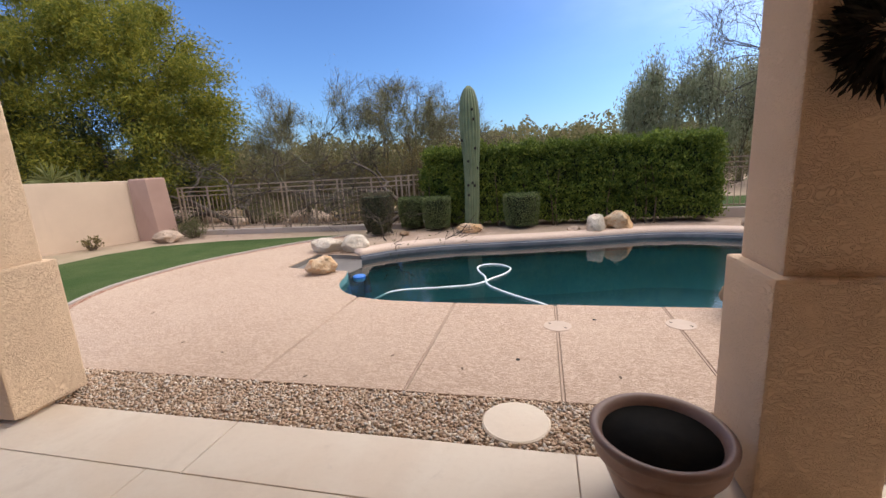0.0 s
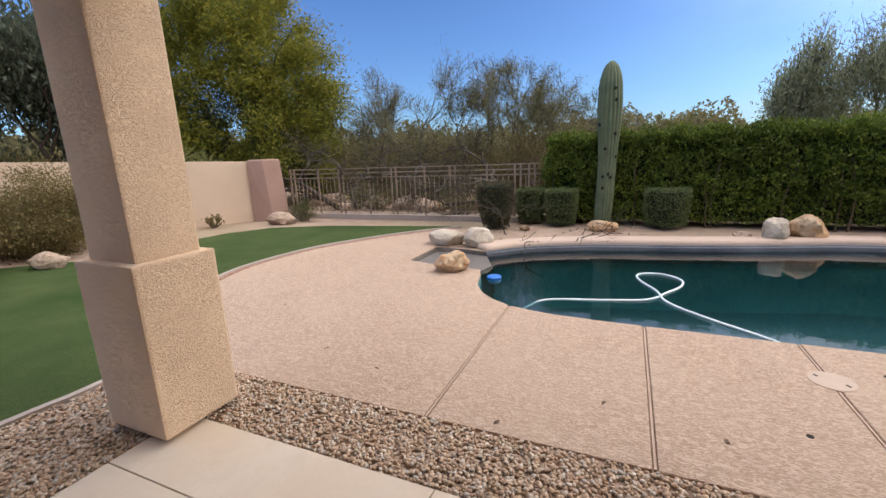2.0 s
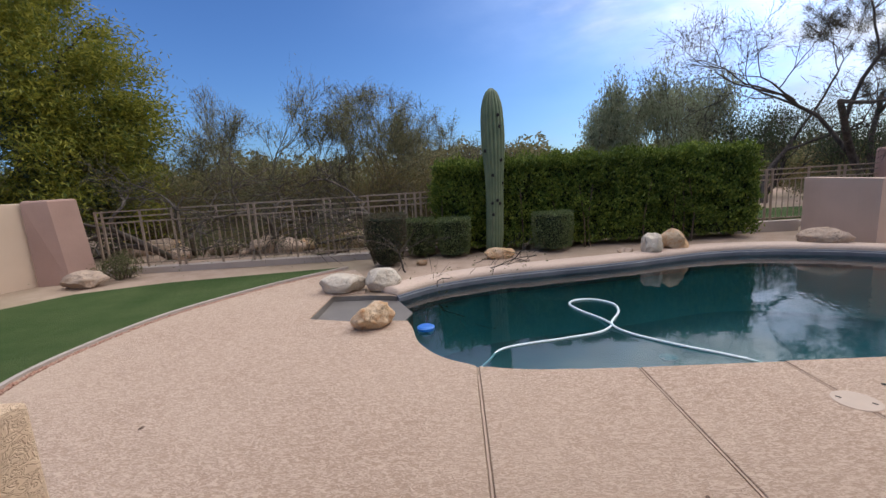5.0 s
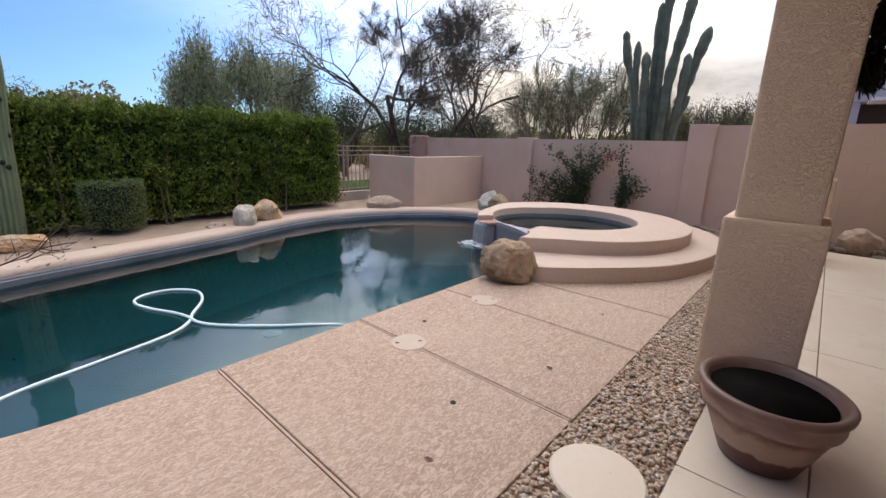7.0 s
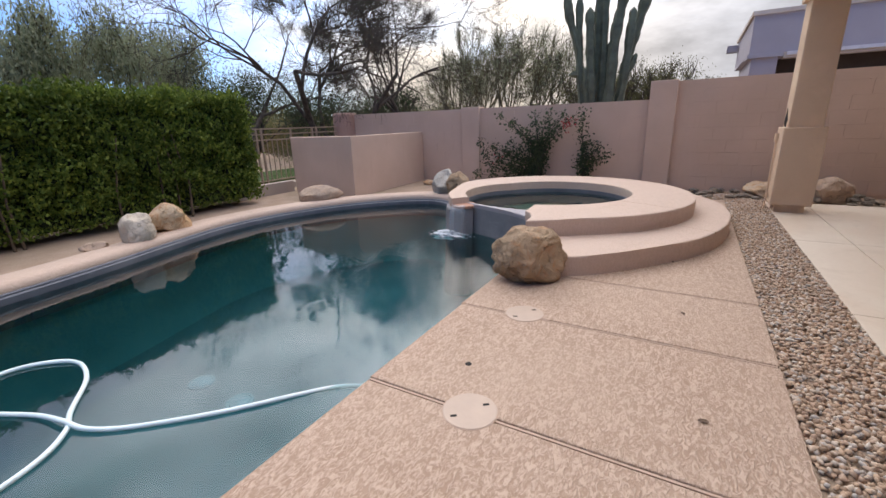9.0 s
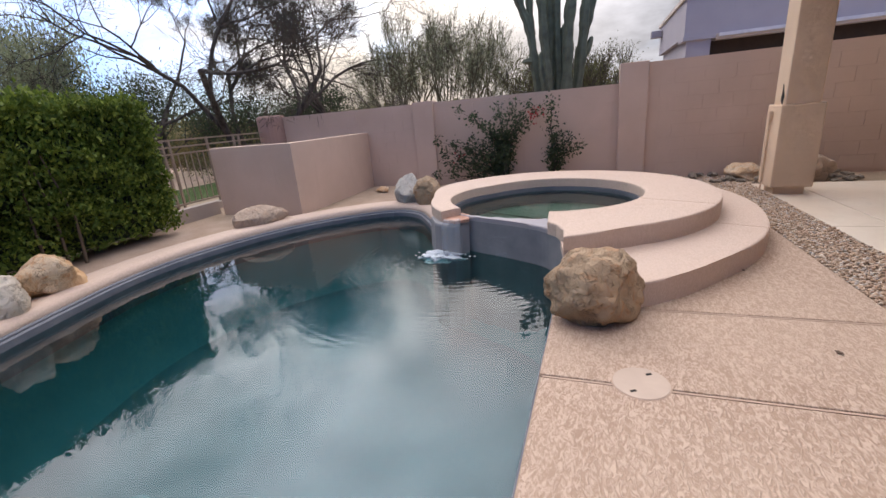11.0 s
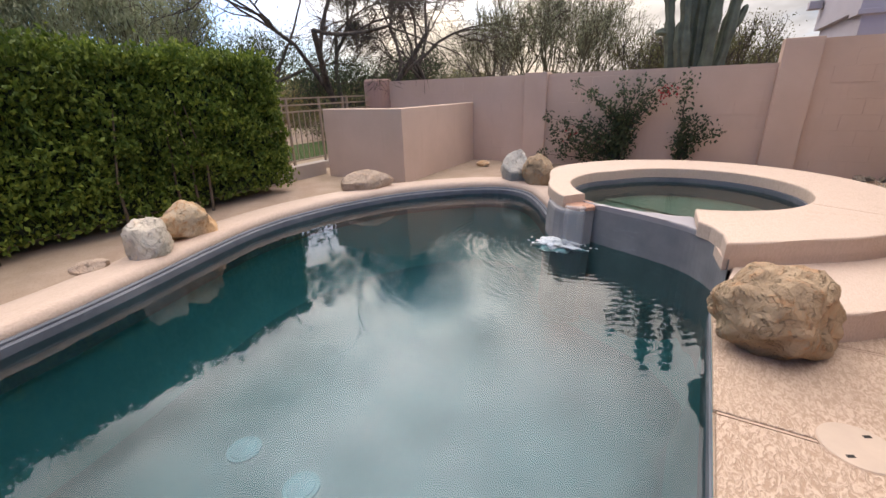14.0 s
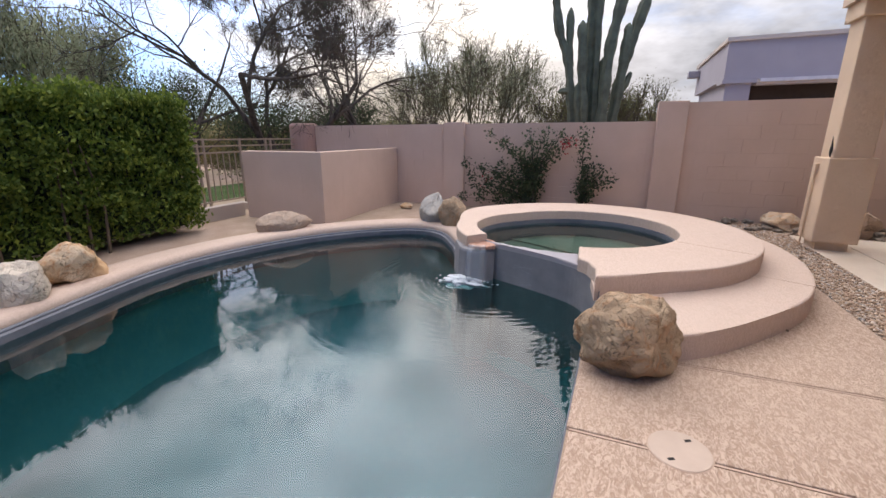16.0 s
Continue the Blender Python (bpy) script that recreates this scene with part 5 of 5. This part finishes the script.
tree(13.8, 13.6, 7.7, 53, "leaning bare dark tree behind the yard wall", BARK, L_DARK, 4500, (0.055, 0.018), stems=2, lean=0.6, level=5, fat=0.14, spread=0.65, wander=0.32, scatter=0.12, wide=0.9, fork=0.5, kids=(3, 3), up=0.1, twigs=14000)
for k, (x, y, h) in enumerate(((14.6, 11.4, 4.9), (13.0, 9.2, 4.6), (15.5, 8.6, 4.3), (18.6, 13.5, 4.2))):
    tree(x, y, h, 60 + k, "airy olive-green tree behind the yard wall", BARKG, L_WILLOW, 6500, (0.06, 0.018), stems=4, lean=0.6, level=4, fat=0.08, spread=0.5, up=0.2, scatter=0.13, wide=0.9, twigs=2500)
for k, (x, y, h) in enumerate(((13.5, 4.4, 2.9), (14.0, 6.4, 3.0), (19.0, 5.2, 2.8), (17.5, 3.4, 2.5))):
    tree(x, y, h, 70 + k, "low leafy tree beyond the yard wall", BARK, L_OLIVE, 9000, (0.05, 0.024), stems=6, lean=0.6, level=4, fat=0.07, spread=0.5, scatter=0.14, wide=0.95)

# ---- columnar cactus ----
organ = thing("columnar_cactus", (8.4, 5.2, 0), "tall many-armed columnar cactus beyond the yard wall", "cactus")
CACT = mat_plain("dark_cactus_skin", (0.10, 0.115, 0.078), 0.75, var=0.35, scale=5)
ARMS = (((6.06, 3.84), (5.94, 3.18), (5.75, 2.67), (5.62, 1.69), (5.45, 0.6), (5.3, -0.05)), ((5.77, 3.60), (5.74, 2.87), (5.72, 2.58)),
        ((5.53, 3.33), (5.45, 2.26), (5.38, 1.69), (5.28, 0.5), (5.22, -0.05)), ((5.40, 4.30), (5.39, 3.3), (5.33, 1.65), (5.25, 0.4), (5.2, -0.05)),
        ((5.24, 4.62), (5.27, 3.5), (5.22, 1.65), (5.2, 0.4), (5.18, -0.05)), ((4.78, 4.25), (4.88, 3.6), (5.01, 2.8), (5.05, 1.68), (5.12, 0.4), (5.15, -0.05)),
        ((4.45, 3.72), (4.60, 3.17), (4.76, 2.52), (4.88, 1.64), (5.0, 0.5), (5.1, -0.05)), ((4.73, 3.23), (4.76, 2.63), (4.82, 1.8), (5.0, 0.7)),
        ((4.62, 2.42), (4.70, 2.2), (4.82, 2.05)), ((5.92, 2.12), (5.78, 2.13), (5.66, 2.1)), ((5.54, 2.25), (5.48, 1.7), (5.4, 0.8)), ((5.12, 2.7), (5.12, 1.7), (5.14, 0.5)))
for k, arm in enumerate(ARMS):
    dx = 0.13 * math.sin(k * 2.3) if k not in (1, 8, 9) else 0.0
    line = smooth_line([(8.4 + dx * (1 if z > 1 else 0.5), y, z) for y, z in arm[::-1]], 8)
    total = sum((b - a).length for a, b in zip(line, line[1:]))
    bm, rows, run, seg = bmesh.new(), [], 0.0, 20
    for i, p in enumerate(line):
        run += (p - line[i - 1]).length if i else 0.0
        left_over = total - run
        r = (0.088 if k in (5, 6) else 0.075 if len(arm) > 3 else 0.062) * (1 + 0.13 * math.sin(run * 9.5 + k) + 0.08 * math.sin(run * 23 + 2 * k))
        r *= min(1.0, math.sqrt(max(0.04, 1 - (1 - min(1.0, left_over / 0.14)) ** 2)))
        d = ((line[min(i + 1, len(line) - 1)]) - line[max(i - 1, 0)]).normalized()
        u = d.cross(Vector((1, 0, 0))).normalized()
        w = d.cross(u)
        rows.append([bm.verts.new(p + (u * math.cos(a) + w * math.sin(a)) * r * (1 + 0.2 * math.cos(a * 5))) for a in [2 * math.pi * j / seg for j in range(seg)]])
    for a, b in zip(rows, rows[1:]):
        for j in range(seg):
            bm.faces.new((a[j], a[(j + 1) % seg], b[(j + 1) % seg], b[j]))
    bm.faces.new(rows[-1])
    bmesh.ops.recalc_face_normals(bm, faces=bm.faces)
    part("arm", bm, CACT, organ, smooth=True)

# ---- far woods ----
nr = np.random.RandomState(17)
az = np.radians(nr.uniform(8, 182, 90000))
dd = 27 + 22 * nr.rand(90000) ** 1.3
hh = np.array([2.6 + 1.5 * noise.noise(Vector((a * 9, d * 0.08, 1.0))) + 1.0 * noise.noise(Vector((a * 34, d * 0.2, 3.0))) for a, d in zip(az, dd)]) * (dd / 30) * np.clip((np.degrees(az) - 20) / 60, 0.55, 1.0)
zz = hh * nr.rand(90000) ** 0.7
tagged(leaves("far_woods", np.stack([dd * np.cos(az), dd * np.sin(az), zz], axis=1), 0.5, 0.2, L_FAR, None, nr, kind="stuff"), "hazy olive desert woods far beyond the fence", "woods")
solid("fence_curb", boxm((3.2, 10.5, -0.05), (4.7, 10.64, 0.2), 0.012), CURB, kind="structure")
solid("lawn_patch", prism([(3.5, 12.2), (9.5, 12.2), (10.5, 14.5), (4.0, 14.5)], -0.05, 0.01), TURFM, kind="structure")

# ---- desert scrub beyond the fence ----
rng = random.Random(77)
for k, (x, y) in enumerate(((-10.8, 13.4), (-9.6, 15.4), (-8.6, 14.6), (-7.4, 16.4), (-6.4, 14.4), (-5.6, 17.2), (-4.6, 14.8), (-3.6, 16.6), (-2.8, 14.6), (-11.6, 15.6), (-1.6, 17.4), (-3.0, 19.5))):
    w = rng.uniform(2.6, 3.4)
    shrub(x, y, (w, w, rng.uniform(1.9, 2.5)), 800 + k, "tall brownish olive desert bush beyond the fence", L_FAR if k % 2 else L_TAN, 8500, (0.07, 0.022))
for k, (x, y, h) in enumerate(((-8.9, 11.4, 2.2), (-6.6, 11.9, 2.4), (-3.9, 12.0, 2.3), (-2.4, 12.6, 2.2))):
    tree(x, y, h, 90 + k, "low twisted dark desert tree beside the fence", BARK, L_OLIVE, 3500, (0.05, 0.018), stems=3, lean=1.1, level=3, fat=0.1, spread=0.9, wander=0.5, scatter=0.16, wide=1.5, up=-0.02, twigs=1500)
rng = random.Random(21)
for k in range(54):
    az = rng.uniform(20, 168)
    d = rng.uniform(15, 27) if k % 2 else rng.uniform(27, 40)
    x, y = d * math.cos(radians(az)), d * math.sin(radians(az))
    if y < 12 and x < -8 and x > -14:
        continue
    w = rng.uniform(2.0, 4.0)
    h = rng.uniform(1.2, 2.2) * (1.25 if d > 27 else 1) * (0.75 if az < 105 else 1)
    shrub(x, y, (w, w, h), 300 + k, rng.choice(["dry olive desert bush beyond the fence"]), rng.choice([L_FAR, L_TAN, L_OLIVE, L_OLIVE]), 3400, (0.09, 0.03))
rng = random.Random(22)
for k in range(44):
    x, y = rng.uniform(-10.5, -1.5), rng.uniform(11.2, 14.5)
    s = rng.uniform(0.3, 1.0)
    put_rock(x, y, -0.03, (s, s * 0.8, s * 0.45), rng.uniform(0, 360), rng.choice([ROCKP, ROCKO, ROCKP]), 500 + k, "pinkish desert boulder beyond the fence", name="boulder", sub=3)
for k in range(44):
    x, y = rng.uniform(-12, -1.5), rng.uniform(10.8, 16)
    shrub(x, y, (1.1, 1.1, 0.6), 600 + k, "low dry desert bush among the boulders", rng.choice([L_TAN, L_OLIVE]), 1400, (0.05, 0.02))
shrub(-8.6, 9.25, (0.85, 0.7, 0.55), 31, "low olive bush against the curb beside the fence", L_OLIVE, 3000, (0.035, 0.014))
shrub(-10.9, 4.9, (2.6, 2.6, 1.45), 32, "large dry sprawling shrub before the yard wall", L_TAN, 34000, (0.05, 0.024))
shrub(-10.2, 2.9, (2.4, 2.4, 1.3), 33, "large dry sprawling shrub before the yard wall", L_TAN, 28000, (0.05, 0.024))
shrub(-10.1, 7.9, (0.5, 0.4, 0.32), 34, "small dried plant at the foot of the wall", L_TAN, 250, (0.06, 0.03))
yucca = thing("yucca", (-12.2, 9.0, 0), "spiky pale green yucca behind the yard wall", "plant")
tubes("trunk", [[((-0.3, 0, -0.05), 0.09), ((-0.25, 0.0, 1.55), 0.08)], [((0.5, 0.2, -0.05), 0.09), ((0.45, 0.2, 1.3), 0.08)]], BARKT, yucca, 8)
nr = np.random.RandomState(8)
dirs = nr.normal(size=(170, 3)) * (1, 1, 0.7) + (0, 0, 0.35)
dirs /= np.linalg.norm(dirs, axis=1)[:, None]
cent = np.where((np.arange(170) % 2 == 0)[:, None], np.array([-0.25, 0, 1.6]), np.array([0.45, 0.2, 1.35])) + dirs * 0.3
leaves("leaf_crown", cent, 0.6, 0.05, L_YUC, yucca, nr, along=dirs * 6)

# ---- bougainvillea on the wall ----
boug = thing("bougainvillea", (6.85, 5.9, 0), "sparse bougainvillea with dark leaves and red bracts against the wall", "shrub")
rng, nr = random.Random(4), np.random.RandomState(4)
lines, P = [], []
for k, (ty, tz) in enumerate(((6.5, 1.15), (6.1, 1.3), (5.6, 1.3), (5.45, 1.2), (5.9, 1.35), (7.1, 0.6), (6.9, 0.75), (7.0, 0.35), (6.6, 0.8), (5.0, 0.75), (4.9, 0.6), (5.3, 0.5), (5.2, 0.8), (6.75, 0.45), (6.6, 0.6), (6.9, 0.3), (6.25, 0.75), (6.1, 0.95), (6.3, 1.0), (5.8, 1.0), (6.0, 0.7), (7.25, 0.8), (7.15, 0.45), (7.3, 0.18), (6.75, 1.3), (5.35, 1.35))):
    ty -= 0.1 if ty < 5.36 else 0.0
    b = 6.0 if ty > 5.35 else 5.2
    ln = []
    for i in range(8):
        u = i / 7
        p = (0.02 + 0.06 * math.sin(u * 5 + k) - 0.10 * u + rng.gauss(0, 0.01), (b - 5.9) + (ty - b) * u ** 2.0 + rng.gauss(0, 0.02), tz * u ** 0.75)
        ln.append((p, 0.019 * (1.12 - u)))
        if i > 1:
            P.append(p)
    lines.append(ln)
for ln in lines:
    tubes("stem", [ln], BARK, boug, 5)
P = np.array(P)
c = P[nr.randint(0, len(P), 5000)] + nr.normal(size=(5000, 3)) * (0.05, 0.06, 0.055)
c[:, 0] = np.minimum(c[:, 0], 0.12)
c[:, 2] = np.maximum(c[:, 2], 0.02)
leaves("foliage", c, 0.06, 0.036, L_DARK, boug, nr)
c = np.array([(-0.1, -0.45, 1.15), (-0.08, 1.0, 0.45), (-0.06, 0.9, 0.6)])[nr.choice(3, 60, p=[0.7, 0.15, 0.15])] + nr.normal(size=(60, 3)) * (0.03, 0.07, 0.06)
tagged(leaves("bract", c, 0.045, 0.035, L_RED, boug, nr), kind="stuff")


# ---- small things on the ground ----
put_rock(-2.92, 9.05, -0.01, (0.24, 0.14, 0.1), 20, ROCKB, 71, "small brown stone beside the clipped shrub")
put_rock(6.35, 8.25, -0.01, (0.34, 0.2, 0.1), 70, ROCKO, 72, "small orange stone at the foot of the wall")
put_rock(4.15, 9.2, -0.01, (0.14, 0.09, 0.05), 70, ROCKW, 73, "small white stone by the curb")
bit = M("dry_leaf", 0.8)
bit.color((0.11, 0.065, 0.04))
rng = random.Random(12)
for x, y in ((-2.74, 3.35), (-1.75, 3.05), (-1.2, 3.45), (-3.3, 3.5), (2.7, 3.5), (3.3, 3.3), (0.5, 3.3), (-0.6, 3.3), (-4.4, 4.2), (1.6, 3.4), (4.2, 2.75), (-0.9, 1.9)):
    bm = bmesh.new()
    vs = [bm.verts.new((0.022 * math.cos(a), 0.010 * math.sin(a), 0.004 + 0.006 * math.sin(2 * a) ** 2)) for a in [k * 1.047 for k in range(6)]]
    bm.faces.new(vs)
    r = bmesh.ops.extrude_face_region(bm, geom=list(bm.faces))
    bmesh.ops.translate(bm, verts=[g for g in r["geom"] if isinstance(g, bmesh.types.BMVert)], vec=(0, 0, 0.0015))
    ob = part("dead_leaf", bm, bit.m)
    ob.matrix_basis = pose(x, y, 0.0, 0, 0, rng.uniform(0, 360))
    tagged(ob, "small curled brown dead leaf lying on the concrete", "leaf", "dead leaves")
for x, y in ((0.74, 7.05), (0.76, 7.72)):
    drain = thing("pool_drain", (x, y, -1.35), "round pale blue drain cover on the pool floor", "drain", "pool drains")
    for nm, prof in (("frame", [(0.13, -0.01), (0.13, 0.012), (0.105, 0.014), (0.105, -0.01)]), ("cover", [(0.10, -0.01), (0.10, 0.016), (0.02, 0.03)])):
        bm = lathe(prof, 24)
        bmesh.ops.translate(bm, verts=bm.verts, vec=(x, y, -1.349))
        part(nm, bm, DRAINM, drain)
wreath = thing("wreath", (1.06, 2.17, 1.83), "dark dried wreath hanging on the patio column", "wreath")
nr = np.random.RandomState(31)
a = nr.rand(1500) * 2 * math.pi
rr = 0.13 + nr.normal(size=1500) * 0.03
dirs = np.stack([np.cos(a), np.zeros(1500) - 0.2, np.sin(a)], axis=1)
leaves("sprig", np.stack([rr * np.cos(a), -0.02 + nr.normal(size=1500) * 0.02, rr * np.sin(a)], axis=1), 0.07, 0.014, mat_leaf("dried_sprig", (0.02, 0.017, 0.012), (0.035, 0.028, 0.018)), wreath, nr, along=dirs * 2)

# ---- pebbles ----
def pebbles(name, zones, n, seed, label):
    nr = np.random.RandomState(seed)
    area = np.array([(b - a) * (d - c) for a, b, c, d, _ in zones])
    z = nr.choice(len(zones), n, p=area / area.sum())
    Z = np.array(zones)[z]
    x = Z[:, 0] + nr.rand(n) * (Z[:, 1] - Z[:, 0])
    y = Z[:, 2] + nr.rand(n) * (Z[:, 3] - Z[:, 2])
    bm = bmesh.new()
    bmesh.ops.create_icosphere(bm, subdivisions=1, radius=1)
    bv = np.array([tuple(v.co) for v in bm.verts])
    bf = np.array([[v.index for v in f.verts] for f in bm.faces])
    bm.free()
    s = np.stack([nr.uniform(0.009, 0.020, n), nr.uniform(0.007, 0.014, n), nr.uniform(0.006, 0.011, n)], axis=1)
    a, b = nr.rand(n) * 6.283, nr.normal(size=n) * 0.35
    v = bv[None] * s[:, None, :] * nr.uniform(0.82, 1.18, (n, len(bv), 1))
    ca, sa, cb, sb = np.cos(a), np.sin(a), np.cos(b), np.sin(b)
    vx, vy, vz = v[..., 0], v[..., 1], v[..., 2]
    vx, vz = vx * cb[:, None] + vz * sb[:, None], -vx * sb[:, None] + vz * cb[:, None]
    wx = vx * ca[:, None] - vy * sa[:, None]
    wy = vx * sa[:, None] + vy * ca[:, None]
    hz = -0.018 + nr.rand(n) * 0.02
    V = np.stack([wx + x[:, None], wy + y[:, None], vz + hz[:, None]], axis=2).reshape(-1, 3)
    F = (bf[None] + (np.arange(n) * len(bv))[:, None, None]).reshape(-1, 3)
    ob = raw_mesh(name, V, F, PEB, None, smooth=True, kind="stuff")
    return tagged(ob, label, "gravel")


def edge_pebbles():
    nr = np.random.RandomState(9)
    pts = smooth_line([(-4.3, 2.98), (-5.08, 3.42), (-5.74, 4.12), (-6.12, 4.95), (-6.16, 5.7), (-5.99, 6.64), (-5.56, 7.5), (-5.0, 8.26), (-4.38, 8.95)], 30)
    n = 3600
    k = nr.randint(0, len(pts) - 1, n)
    f = nr.rand(n)
    p = np.array([tuple(pts[i].lerp(pts[i + 1], u)) for i, u in zip(k, f)]) + nr.normal(size=(n, 3)) * (0.022, 0.022, 0.002)
    bm = bmesh.new()
    bmesh.ops.create_icosphere(bm, subdivisions=1, radius=1)
    bv = np.array([tuple(v.co) for v in bm.verts])
    bf = np.array([[v.index for v in fc.verts] for fc in bm.faces])
    bm.free()
    V = bv[None] * nr.uniform(0.006, 0.014, (n, 1, 3)) * nr.uniform(0.85, 1.15, (n, len(bv), 1)) + p[:, None, :] + np.array([0, 0, -0.012])
    F = (bf[None] + (np.arange(n) * len(bv))[:, None, None]).reshape(-1, 3)
    red = M("reddish_pebble", 0.8)
    red.color(red.ramp(red.island(), [(0.0, (0.26, 0.12, 0.08)), (0.5, (0.40, 0.22, 0.15)), (1.0, (0.46, 0.33, 0.25))]))
    tagged(raw_mesh("edging_gravel", V.reshape(-1, 3), F, red.m, None, smooth=True, kind="stuff"), "reddish gravel between the turf edging and the deck", "gravel")


edge_pebbles()
pebbles("gravel", [(-4.2, 6.3, 2.49, 2.95, 0), (-4.5, -3.56, 0.6, 2.95, 0), (6.25, 6.95, 2.0, 3.2, 0)], 34000, 7, "brown rounded gravel in the strip between patio and deck")

# ---- blocks of the high wall ----
blk = boxm((-0.001, -0.1962, -0.0985), (0.1, 0.1962, 0.0985), 0.002)
me = bpy.data.meshes.new("block")
blk.to_mesh(me)
blk.free()
me.materials.append(WALLM)
for wall, y0, y1, za, zb in ((wall_low, 4.2, 10.7, 1.5, 1.5), (wall_high, -2.0, 3.76, 1.8, 1.77)):
    row, z = 0, 0.03
    while z < 1.75:
        y = y0 + (0.2 if row % 2 else 0.0)
        while y + 0.4 <= y1 + 0.01:
            top = za + (zb - za) * (y - y0) / (y1 - y0)
            if z + 0.2 <= top + 0.02 and not (7.1 < y + 0.2 < 7.95):
                b = new("block", me)
                b.parent = wall
                b.location = (7.015 + 0.002 * ((row * 7 + int(y * 5)) % 3), y + 0.2, z + 0.1)
            y += 0.4
        z += 0.2
        row += 1
